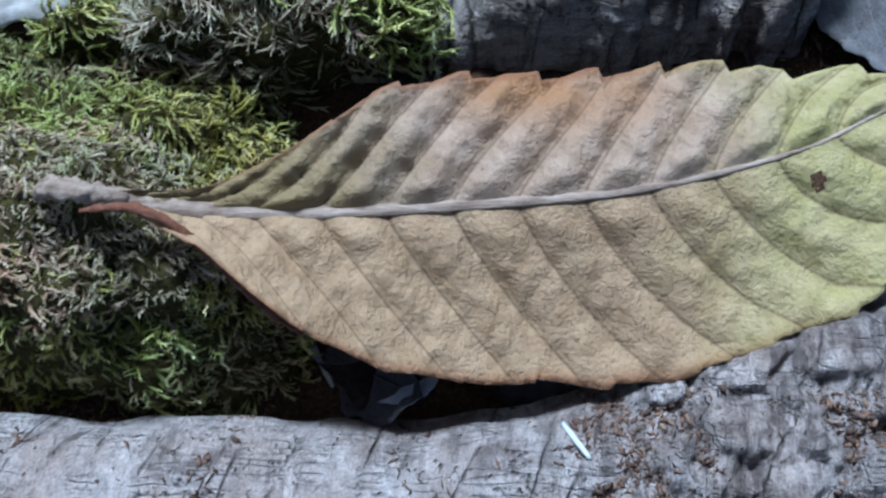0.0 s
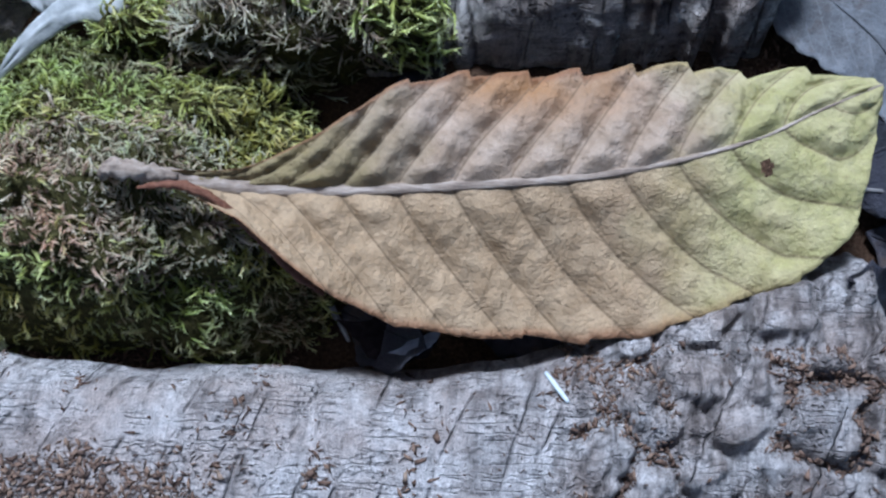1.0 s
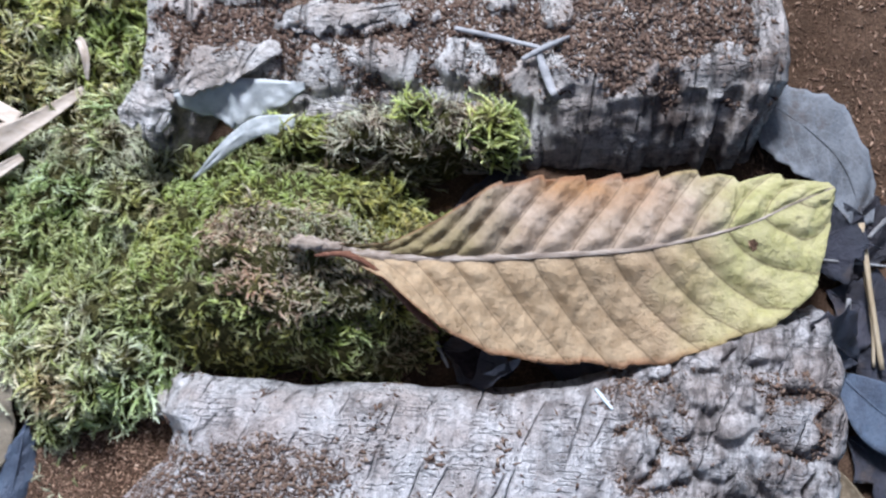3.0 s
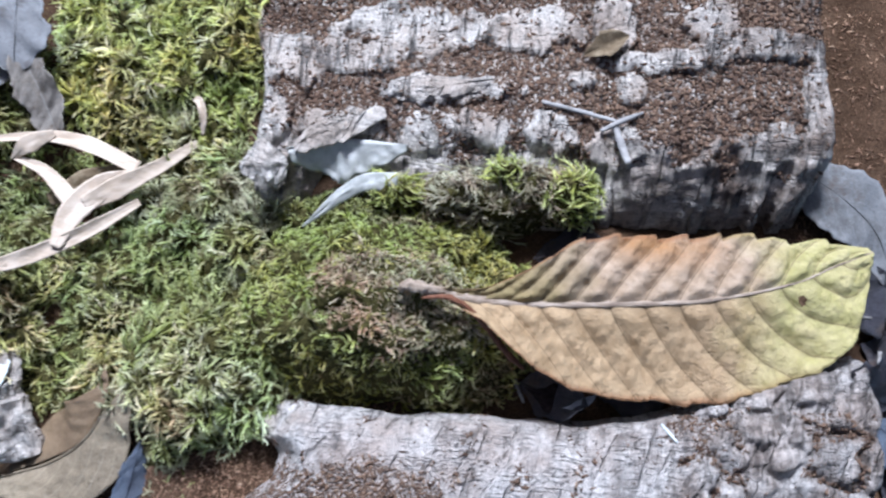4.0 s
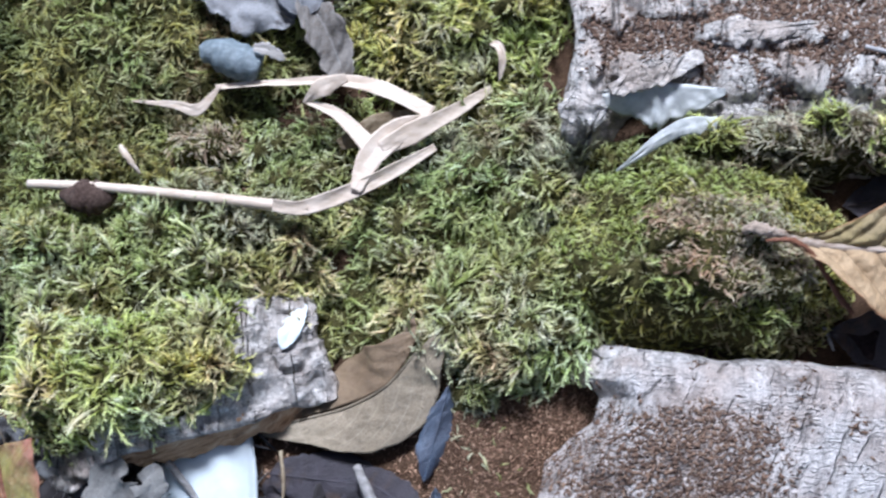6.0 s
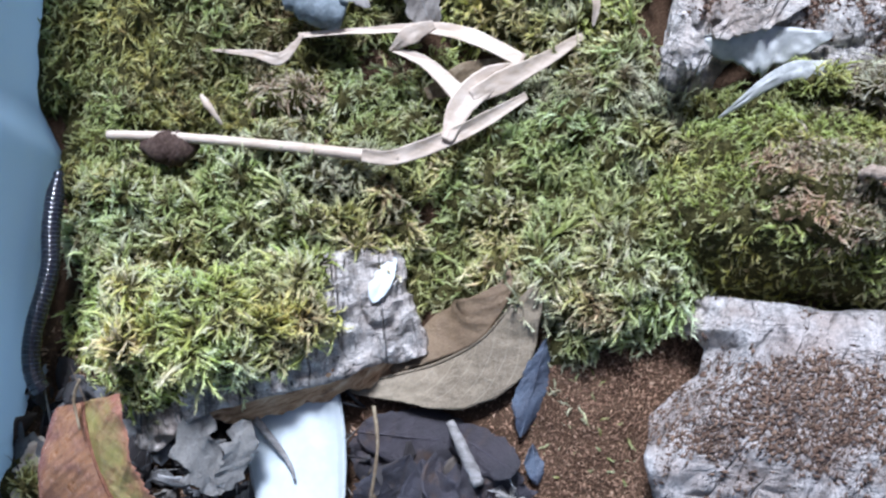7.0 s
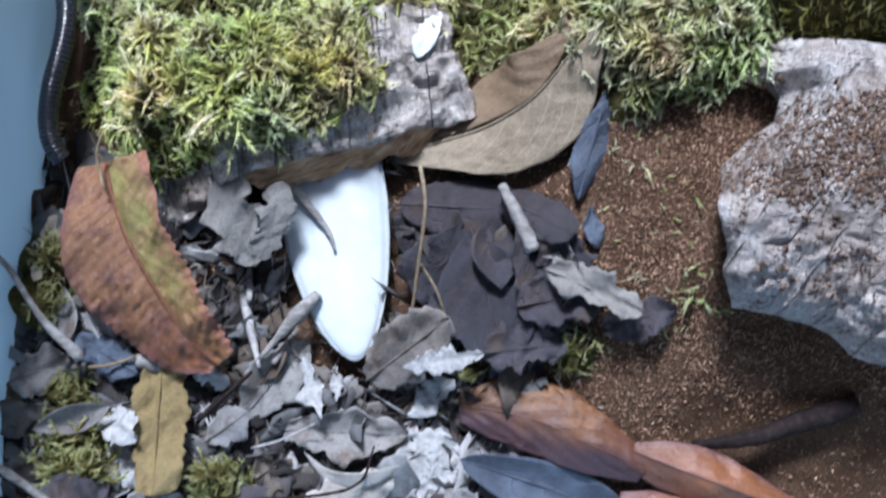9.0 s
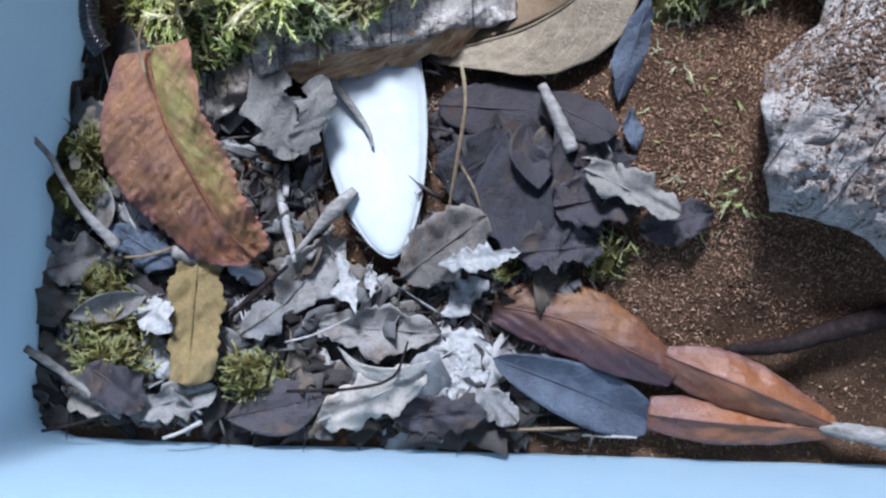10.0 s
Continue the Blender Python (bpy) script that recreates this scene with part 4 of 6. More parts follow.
cut_edge(LEFT, [(-0.404, -0.1035, 0.032), (-0.392, -0.0955, 0.037), (-0.366, -0.0872, 0.036), (-0.327, -0.0755, 0.027), (-0.313, -0.0700, 0.020), (-0.301, -0.0645, 0.012)], 0.013)


def crust(parent, name, points, left, right, material, label="", **shape):
    if parent == UPPER:
        points = [(x, y, z + upper_tilt(x, y)) for x, y, z in points]
    part(name, blade(points, left, right, thick=0.003, **shape), material, parent, label)


ROUGH = dict(lobes=0.5, ragged=0.5, crumple=0.0035, rows=60, cols=10)
crust(UPPER, "knob", [(-0.181, 0.088, 0.101), (-0.169, 0.090, 0.109), (-0.156, 0.090, 0.102)], 0.008, 0.010, BARK_CRUST, "white crusted knob", fold=(-8, -14), shape=(0.5, 0.3), **ROUGH)
crust(UPPER, "curled_flake", [(-0.155, 0.100, 0.096), (-0.142, 0.106, 0.0985), (-0.124, 0.112, 0.0985), (-0.110, 0.121, 0.094)], 0.005, 0.006, BARK_CRUST, "curled pale crust flake", fold=(-12, 8), shape=(0.5, 0.22), **ROUGH)
crust(UPPER, "hollow_face", [(-0.158, 0.100, 0.091), (-0.132, 0.105, 0.096), (-0.098, 0.103, 0.093)], 0, 0, FACE, "smooth pale grey inner face", fold=(0, -30), rows=50, cols=8, ragged=0.25, crumple=0.003, widths=([0.0004] * 7, [0.008, 0.016, 0.022, 0.023, 0.019, 0.012, 0.003]))
crust(LOWER, "knob", [(-0.167, -0.0425, 0.060), (-0.161, -0.0410, 0.070), (-0.154, -0.0400, 0.076)], 0.006, 0.006, BARK_CRUST, "pinkish broken knob at the bark's end", fold=(-25, -30), shape=(0.5, 0.3), **ROUGH)
crust(LOWER, "end_crust", [(-0.157, -0.0290, 0.062), (-0.151, -0.0310, 0.073), (-0.144, -0.0330, 0.083)], 0.005, 0.008, BARK_LOW, "white crust at the bark's corner", fold=(-25, -8), shape=(0.5, 0.3), **ROUGH)
crust(UPPER, "ridge_flake", [(-0.106, 0.130, 0.094), (-0.082, 0.133, 0.0965), (-0.056, 0.138, 0.094)], 0.003, 0.005, BARK_CRUST, "pale crust ridge", fold=(-20, -10), shape=(0.5, 0.22), **ROUGH)


# ---- moss ----
# dips and bare spots in the moss: x, y, reach
HOLLOWS = [(-0.373, -0.036, 0.009), (-0.391, 0.004, 0.008), (-0.384, -0.012, 0.010), (-0.368, 0.005, 0.007), (-0.445, 0.046, 0.009), (-0.422, 0.022, 0.009), (-0.292, 0.010, 0.010), (-0.326, 0.093, 0.009), (-0.277, 0.090, 0.012), (-0.279, 0.070, 0.008), (-0.345, 0.045, 0.008), (-0.262, 0.100, 0.007), (-0.232, -0.045, 0.010)]


def moss(name, label, material, middle, size, turn, tall, density, length, tilt=(0, 55), on=None, seed=1.0, tuft=0.0105, clump_scale=66, slim=0.8, steep=3.2, droop=0.5):
    """A moss mat: a dark bed, domed into tufts, and fronds that spray outwards from the heart of each tuft. middle, size: plan ellipse; tall: thickness;
    tilt: degrees of rise at a tuft's rim and heart; steep: how abruptly the mat ends; on: height of what it lies on."""
    on = on or lie
    own = np.random.default_rng(int(abs(seed) * 97) + 5)
    ca, sa = math.cos(radians(turn)), math.sin(radians(turn))
    reach = 1.25 * math.hypot(*size)
    gap = 1.0 / clump_scale
    m = int(2 * reach / gap) + 3
    hearts, traits = [], []
    tree = KDTree(m * m)
    for k in range(m * m):
        x = middle[0] - reach + (k % m + 0.5 * (k // m % 2) + own.uniform(-0.42, 0.42)) * gap
        y = middle[1] - reach + (k // m + own.uniform(-0.42, 0.42)) * gap
        hearts.append((x, y)), traits.append((own.uniform(-1, 1), own.uniform(0, 6.283), own.uniform(-1, 1)))
        tree.insert((x, y, 0), k)
    tree.balance()

    def thick(x, y):
        dx, dy = x - middle[0], y - middle[1]
        u, v = (dx * ca + dy * sa) / size[0], (-dx * sa + dy * ca) / size[1]
        d = (abs(u) ** 2.6 + abs(v) ** 2.6) ** (1 / 2.6) + 0.16 * fuzz(x, y, seed, 26, 3)
        d += sum(0.42 * math.exp(-((x - a) ** 2 + (y - b) ** 2) / r ** 2) for a, b, r in HOLLOWS)
        body = tall * (1 - min(1.6, max(0.0, d)) ** steep) * (1 + 0.35 * fuzz(x, y, seed + 7, 45, 2))
        _, k, far = tree.find((x + 0.003 * fuzz(x, y, seed + 2, 90, 2), y + 0.003 * fuzz(y, x, seed + 4, 90, 2), 0))
        far = min(1.0, far / (0.62 * gap))
        return body + min(1.0, max(0.0, body / (0.4 * tall))) * tuft * (0.75 + 0.5 * traits[k][0]) * (1 - 1.5 * far ** 2)

    n = int(min(120, max(24, reach / 0.0018)))
    xs, ys = np.linspace(middle[0] - reach, middle[0] + reach, n), np.linspace(middle[1] - reach, middle[1] + reach, n)
    h = np.array([[max(-0.012, thick(x, y)) for x in xs] for y in ys])
    z = np.array([[on(x, y) for x in xs] for y in ys]) + h - 0.002
    index = -np.ones(h.shape, int)
    good = h > -0.006
    good &= (xs[None, :] > -0.512) & (ys[:, None] > -0.28)
    index[good] = np.arange(good.sum())
    verts = np.stack([np.broadcast_to(xs, h.shape)[good], np.broadcast_to(ys[:, None], h.shape)[good], z[good]], axis=1)
    faces = []
    for r in range(n - 1):
        for c in range(n - 1):
            q = (index[r, c], index[r, c + 1], index[r + 1, c + 1], index[r + 1, c])
            if min(q) >= 0:
                faces.append(q)
    ob = thing(name, (middle[0], middle[1], float(on(*middle))), label, "moss")
    bed = (verts, np.array(faces))
    part("bed", bed, BED, ob, kind="stuff")
    carry(bed)
    gy, gx = np.gradient(z, ys, xs)
    count = int(density * 4 * reach * reach)
    px, py = own.uniform(xs[0], xs[-1], count), own.uniform(ys[0], ys[-1], count)
    ix, iy = np.clip(((px - xs[0]) / (xs[1] - xs[0])).astype(int), 0, n - 1), np.clip(((py - ys[0]) / (ys[1] - ys[0])).astype(int), 0, n - 1)
    keep = (h[iy, ix] > 0.06 * tall) & (px > np.where(py > 0.066, -0.503, -0.484)) & (py > -0.272)
    px, py, ix, iy = px[keep], py[keep], ix[keep], iy[keep]
    m = len(px)
    up = np.stack([-gx[iy, ix], -gy[iy, ix], np.ones(m)], axis=1)
    up[:, :2] = np.clip(up[:, :2], -3, 3)
    up /= np.linalg.norm(up, axis=1, keepdims=True)
    found = [tree.find((x, y, 0)) for x, y in zip(px, py)]
    whose = np.array([f[1] for f in found])
    heart, trait = np.array(hearts)[whose] + own.normal(0, 0.2 * gap, (m, 2)), np.array(traits)[whose]
    far = np.clip(np.array([f[2] for f in found]) / (0.62 * gap), 0, 1)
    az = np.arctan2(py - heart[:, 1], px - heart[:, 0]) + own.normal(0, 1.35, m)
    flat = np.stack([np.cos(az) + 0.8 * np.cos(trait[:, 1]), np.sin(az) + 0.8 * np.sin(trait[:, 1]), np.zeros(m)], axis=1) + droop * 2 * np.stack([up[:, 0], up[:, 1], 0 * az], axis=1)
    flat -= up * (flat * up).sum(axis=1, keepdims=True)
    flat /= np.maximum(1e-6, np.linalg.norm(flat, axis=1, keepdims=True))
    el = np.radians(tilt[1] + (tilt[0] - tilt[1]) * far + own.normal(0, 20, m))[:, None]
    ahead = flat * np.cos(el) + up * np.sin(el)
    sizes = length * own.lognormal(0, 0.28, m) * (1 + 0.22 * trait[:, 2])
    places = np.stack([px, py, z[iy, ix]], axis=1) + up * own.uniform(-0.0015, 0.0015, (m, 1))
    turns = frames_of(ahead, up)
    turns[:, :, 1:] *= slim
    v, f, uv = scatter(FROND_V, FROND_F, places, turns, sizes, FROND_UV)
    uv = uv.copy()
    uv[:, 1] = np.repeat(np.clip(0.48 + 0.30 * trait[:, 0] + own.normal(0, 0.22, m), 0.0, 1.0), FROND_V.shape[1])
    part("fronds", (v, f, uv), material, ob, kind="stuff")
    return ob


def on_top(tree):
    def z(x, y):
        h = top_of(tree, x, y)
        return h[0] if h else lie(x, y)
    return z


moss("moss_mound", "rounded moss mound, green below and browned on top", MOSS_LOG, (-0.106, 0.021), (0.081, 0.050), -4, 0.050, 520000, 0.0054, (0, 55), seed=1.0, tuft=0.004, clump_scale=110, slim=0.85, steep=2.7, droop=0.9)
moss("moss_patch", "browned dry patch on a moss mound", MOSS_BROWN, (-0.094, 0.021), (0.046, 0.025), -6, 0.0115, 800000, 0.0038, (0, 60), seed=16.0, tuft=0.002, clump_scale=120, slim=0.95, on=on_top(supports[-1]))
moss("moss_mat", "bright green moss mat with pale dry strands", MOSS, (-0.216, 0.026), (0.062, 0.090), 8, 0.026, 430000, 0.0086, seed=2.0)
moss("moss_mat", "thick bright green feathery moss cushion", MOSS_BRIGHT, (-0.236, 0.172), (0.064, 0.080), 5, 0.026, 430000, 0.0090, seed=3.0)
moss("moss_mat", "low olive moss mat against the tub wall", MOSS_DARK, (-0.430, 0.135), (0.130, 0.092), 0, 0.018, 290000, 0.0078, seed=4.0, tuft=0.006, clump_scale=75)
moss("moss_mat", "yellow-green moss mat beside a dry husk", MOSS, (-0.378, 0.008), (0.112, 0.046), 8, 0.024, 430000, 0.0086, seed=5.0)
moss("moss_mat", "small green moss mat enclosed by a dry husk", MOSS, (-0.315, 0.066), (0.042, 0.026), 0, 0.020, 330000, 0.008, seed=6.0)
moss("moss_mat", "dim thin moss between bark and mat", MOSS_DARK, (-0.285, -0.012), (0.030, 0.030), 0, 0.008, 130000, 0.0080, seed=15.0, tuft=0.003)
moss("moss_mat", "dark moss inside the husk fork", MOSS_DARK, (-0.276, 0.086), (0.026, 0.020), 0, 0.014, 300000, 0.007, seed=18.0)
moss("moss_tuft", "brown dried moss tuft", MOSS_BROWN, (-0.368, 0.071), (0.026, 0.013), 10, 0.018, 600000, 0.0065, seed=7.0, slim=0.6)
moss("moss_mat", "loose yellow-green moss mat on a bark chunk", MOSS_BRIGHT, (-0.403, -0.046), (0.072, 0.040), 12, 0.014, 430000, 0.0092, seed=8.0, on=on_top(LEFT_TOP), tilt=(0, 65), clump_scale=52, tuft=0.009)
moss("moss_mat", "moss overhanging the front of a bark chunk", MOSS_BRIGHT, (-0.428, -0.080), (0.030, 0.020), 0, 0.012, 430000, 0.0090, seed=24.0, on=on_top(LEFT_TOP), tilt=(-10, 60), clump_scale=60, tuft=0.007)
# Added mat: covers bright ground where the hollow lies in shadow.
moss("moss_tuft", "olive moss added to darken the shadowed hollow under bark", MOSS_DARK, (-0.138, 0.066), (0.030, 0.013), 0, 0.014, 400000, 0.007, seed=17.0)
moss("moss_tuft", "dry whitish moss tuft with green ends, caught on bark", MOSS_DRY, (-0.058, 0.076), (0.046, 0.016), 6, 0.022, 800000, 0.0085, (-30, 70), seed=9.0, slim=0.45, tuft=0.005, droop=0.0, on=on_top(UPPER_TOP))
for x, y, s in ((-0.101, 0.073, 0.014), (-0.016, 0.080, 0.012), (-0.047, 0.090, 0.007)):
    moss("moss_tuft", "bright green moss sprigs beside a dry tuft on bark", MOSS_BRIGHT, (x, y), (1.3 * s, s), 0, 0.025, 480000, 0.0075, (-10, 75), seed=30 + x * 50, droop=0.1, tuft=0.003, on=on_top(UPPER_TOP))
moss("moss_tuft", "small yellow-green moss clump in the leaf litter", MOSS_LITTER, (-0.463, -0.228), (0.021, 0.018), 0, 0.022, 500000, 0.008, seed=10.0)
moss("moss_tuft", "small browned moss clump in the leaf litter", MOSS_LITTER, (-0.398, -0.240), (0.020, 0.011), 10, 0.022, 600000, 0.006, seed=11.0)
moss("moss_tuft", "small moss clump by the tub wall", MOSS_LITTER, (-0.486, -0.148), (0.014, 0.026), 0, 0.026, 500000, 0.007, seed=12.0)
moss("moss_tuft", "small green moss sprigs between leaves and coir", MOSS_LITTER, (-0.236, -0.171), (0.013, 0.011), 0, 0.010, 220000, 0.0075, seed=21.0, tuft=0.003)
moss("moss_tuft", "tiny yellow-green moss sprig in the litter", MOSS_LITTER, (-0.282, -0.181), (0.006, 0.006), 0, 0.024, 420000, 0.006, seed=22.0, tuft=0.002)
moss("moss_tuft", "small moss sprigs by the tub wall", MOSS_LITTER, (-0.472, -0.200), (0.013, 0.010), 0, 0.022, 350000, 0.0075, seed=23.0, tuft=0.003)
moss("moss_tuft", "sparse moss sprigs on coir", MOSS, (-0.198, -0.125), (0.026, 0.040), 20, 0.0015, 40000, 0.007, seed=13.0, tuft=0.0)
moss("moss_tuft", "sparse moss sprigs on coir below the moss mat", MOSS, (-0.212, -0.068), (0.020, 0.020), 0, 0.0015, 40000, 0.007, seed=25.0, tuft=0.0)
moss("moss_mat", "low olive moss by the tub wall beside a seed head", MOSS_DARK, (-0.462, 0.040), (0.034, 0.034), 0, 0.016, 380000, 0.0072, seed=19.0)


# ---- loose crumbs ----
def strewn(name, label, tree, count, area, size, where, up=0.0003, slim=1.0):
    single(name, crumbs(tree, count, area, size, where, up, slim), FRAGMENTS if slim < 0.2 else BARK_CRUMB if name == "bark_crumbs" else CRUMB, label, "crumbs", kind="stuff", base=(0, 0, 0))


def patchy(x, y, scale, low, high, seed=0.0):
    return step(low, high, fuzz(x, y, seed, scale, 3))


strewn("coir_crumbs", "loose brown coir crumbs and fibres", GROUND, 88000, (-0.27, -0.05, -0.266, -0.02), 0.0013, lambda x, y: 0.95 * step(-0.27, -0.22, x) * (1 - 0.85 * step(-0.22, -0.18, x + 0.02 * fuzz(x, y, 1.0, 40, 2)) * (1 - step(-0.20, -0.16, y + 0.015 * fuzz(x, y, 8.0, 40, 2)))), slim=0.8)
strewn("coir_crumbs", "loose brown coir crumbs beside bark", GROUND, 14000, (0.10, 0.20, 0.02, 0.26), 0.0019, lambda x, y: 0.35, slim=0.7)
strewn("leaf_fibres", "thin grey and brown fibres between the fallen leaves", GROUND, 900, (-0.49, -0.23, -0.264, -0.08), 0.013, lambda x, y: 0.8 * (y < (-0.125 if x > -0.32 else -0.08)), 0.013, 0.14)
strewn("leaf_fibres", "small dark bits strewn over the fallen leaves", GROUND, 5000, (-0.495, -0.22, -0.266, -0.10), 0.0024, lambda x, y: 0.8 * (y < (-0.14 if x > -0.32 else -0.10)) * patchy(x, y, 45, -0.25, 0.2, 5.0), 0.016, 0.19)
strewn("coir_crumbs", "dark crumbs between the fallen leaves", GROUND, 10500, (-0.495, -0.26, -0.272, -0.05), 0.0024, lambda x, y: (0.5 + 0.4 * (1 - step(-0.262, -0.252, y))) * (y > -0.2725 + 0.0346 * (x + 0.503)))
strewn("coir_crumbs", "brown crumbs in bare dips of the moss", GROUND, 9000, (-0.46, -0.18, -0.06, 0.13), 0.002, lambda x, y: sum(math.exp(-((x - a) ** 2 + (y - b) ** 2) / (1.6 * r) ** 2) for a, b, r in HOLLOWS))
strewn("bark_crumbs", "red-brown bark crumbs lying on cork bark", UPPER_TOP, 62000, (-0.178, 0.110, 0.092, 0.20), 0.0019,
       lambda x, y: step(0.098, 0.112, y + 0.012 * fuzz(x, y, 1.0, 50, 2) + 0.014 * step(0.02, 0.05, x) - 0.012 * step(0.062, 0.07, x)) * (1.0 - 0.93 * plated(x, y)) * (0.75 + 0.25 * step(-0.2, 0.2, fuzz(x, y, 6.0, 40, 2))))
strewn("bark_crumbs", "brown bark crumbs lying on white cork bark", LOWER_TOP, 70000, (-0.182, 0.13, -0.16, -0.02), 0.0017,
       lambda x, y: 0.95 * (1 - step(-0.062, -0.050, y + 0.008 * fuzz(x, y, 2, 60, 2))) * (1 - step(-0.092, -0.060, x + 0.014 * fuzz(x, y, 5, 50, 2))) * step(-0.104, -0.092, y + 0.008 * fuzz(x, y, 7, 70, 2))
       + 0.30 * (1 - step(-0.10, -0.05, x)) * (1 - step(-0.10, -0.09, y)) * patchy(x, y, 50, -0.1, 0.3, 4.0) + 0.012 + 0.5 * patchy(x, y, 60, 0.28, 0.45, 2.0) * (1 - step(-0.02, 0.0, x)) * step(-0.075, -0.06, y)
       + 0.85 * step(0.015, 0.05, x) * (1 - step(0.1, 0.55, lumps(x, y, 46, 3.0))) * step(-0.15, 0.1, fuzz(x, y, 3.0, 30, 2)))


# ---- the big leaf ----
def big_leaf():
    spine = [(-0.0805, 0.0278, 0.112), (-0.0595, 0.0252, 0.106), (-0.0305, 0.0249, 0.102), (0.0097, 0.0271, 0.1), (0.0502, 0.0309, 0.1), (0.0897, 0.0406, 0.098), (0.111, 0.0502, 0.096), (0.1312, 0.0589, 0.094)]
    ob = thing("fallen_leaf", (0.02, 0.03, 0.075), "large tan leaf with yellow-green toothed tip, lying underside up", "leaf")
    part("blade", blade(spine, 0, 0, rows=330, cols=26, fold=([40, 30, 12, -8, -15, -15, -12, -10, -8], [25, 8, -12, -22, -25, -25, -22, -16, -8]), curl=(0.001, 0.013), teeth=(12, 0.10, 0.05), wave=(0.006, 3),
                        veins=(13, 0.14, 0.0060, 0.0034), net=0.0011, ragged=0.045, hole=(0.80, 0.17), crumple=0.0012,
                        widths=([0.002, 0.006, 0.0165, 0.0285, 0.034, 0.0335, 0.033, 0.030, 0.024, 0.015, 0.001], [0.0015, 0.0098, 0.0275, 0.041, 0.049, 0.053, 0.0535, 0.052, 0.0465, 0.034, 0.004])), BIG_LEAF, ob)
    part("midrib", tube([(x, y, z + 0.0002) for x, y, z in spine], [0.0024, 0.0020, 0.0015, 0.0010, 0.0006, 0.0003], 10, 110, 0.25, 0.5), LEAF_RIB, ob, "flat grey-brown midrib")
    part("stalk", tube([(-0.0975, 0.0275, 0.1150), (-0.0940, 0.0295, 0.1175), (-0.0880, 0.0288, 0.1165), (-0.0770, 0.0276, 0.1115)], [0.0014, 0.0028, 0.0024, 0.0016], 9, 28, 0.6), LEAF_RIB, ob, "thick grey leaf stalk")
    part("rolled_margin", tube([(-0.0870, 0.0240, 0.116), (-0.0770, 0.0250, 0.1160), (-0.0695, 0.0232, 0.1140), (-0.0625, 0.0185, 0.1100), (-0.0550, 0.0112, 0.1040), (-0.0470, 0.0030, 0.0975), (-0.0365, -0.0060, 0.0905)], [0.0006, 0.0014, 0.0013, 0.0012, 0.0013, 0.0017, 0.0006], 8, 60, 0.5, 0.6), LEAF_RIM, ob, "dark red-brown rolled leaf margin")
    return ob


big_leaf()


# ---- other placed leaves ----
def resting(points, lift):
    """Spine points (x, y) laid on what is under them, straightened, and lifted."""
    zs = [height(x, y) for x, y in points]
    s = np.linspace(0, 1, len(points))
    slope, start = np.polyfit(s, zs, 1)
    over = max(z - (start + slope * t) for z, t in zip(zs, s))
    return [(x, y, start + slope * t + 0.5 * over + lift) for (x, y), t in zip(points, s)]


def leaf(label, points, left, right, material, lift=0.002, name="fallen_leaf", rib=None, z=None, category="leaf", **shape):
    spine = z if z else resting(points, lift)
    data = blade(spine, left, right, **shape)
    if rib is None and material in (GREY_LEAF, DARK_LEAF, PALE_LEAF, SLATE_LEAF, GOLD_LEAF, AMBER_LEAF, PINK_LEAF, SILVER_LEAF) and (left + right > 0.015 or "widths" in shape):
        rib = material
    if rib:
        ob = thing(name, tuple(float(q) for q in np.min(data[0], axis=0)), label, category)
        main = part("blade", data, material, ob)
        part("midrib", tube([(x, y, q + 0.0001) for x, y, q in spine], [0.0006, 0.0005, 0.0003], 6, 30), rib, main)
    else:
        ob = single(name, data, material, label, category)
    carry(data)
    return ob


def olive_leaf():
    ob = thing("fallen_leaf", (-0.26, -0.05, 0.035), "olive-brown leathery leaf, split at its end, under a bark chunk", "leaf")
    broad = [(-0.233, -0.0230, 0.060), (-0.2440, -0.0350, 0.049), (-0.2580, -0.0525, 0.036), (-0.2780, -0.0650, 0.021), (-0.300, -0.0725, 0.012), (-0.324, -0.0795, 0.008)]
    narrow = [(-0.2465, -0.0125, 0.046), (-0.2445, -0.0290, 0.047), (-0.2580, -0.0520, 0.037), (-0.2800, -0.0640, 0.021), (-0.302, -0.0715, 0.012)]
    part("broad_half", blade(broad, 0, 0, rows=80, cols=10, fold=([8, 14, 20, 22, 18], 0), curl=(-0.003, 0), veins=(7, 0.3, 0.0009), ragged=0.05, span=(-1, 0), crumple=0.0012, net=0.0003, widths=([0.007, 0.015, 0.0225, 0.028, 0.030, 0.0275, 0.023, 0.016, 0.010, 0.004], [0.001] * 10)), OLIVE_LEAF, ob, "grey-olive leaf half")
    part("narrow_half", blade(narrow, 0, 0, rows=70, cols=9, fold=(0, [0, -4, -16, -24, -26]), curl=(0, -0.003), veins=(7, 0.3, 0.0008), ragged=0.06, span=(0, 1), crumple=0.0012, net=0.0003, widths=([0.001] * 8, [0.001, 0.008, 0.016, 0.023, 0.026, 0.024, 0.018, 0.008])), TAN_LEAF, ob, "tan folded leaf half")
    part("midrib", tube([(x, y, z + 0.0005) for x, y, z in broad[1:]], [0.0004, 0.0007, 0.0008, 0.0009], 6, 40), OLIVE_LEAF, ob)


olive_leaf()


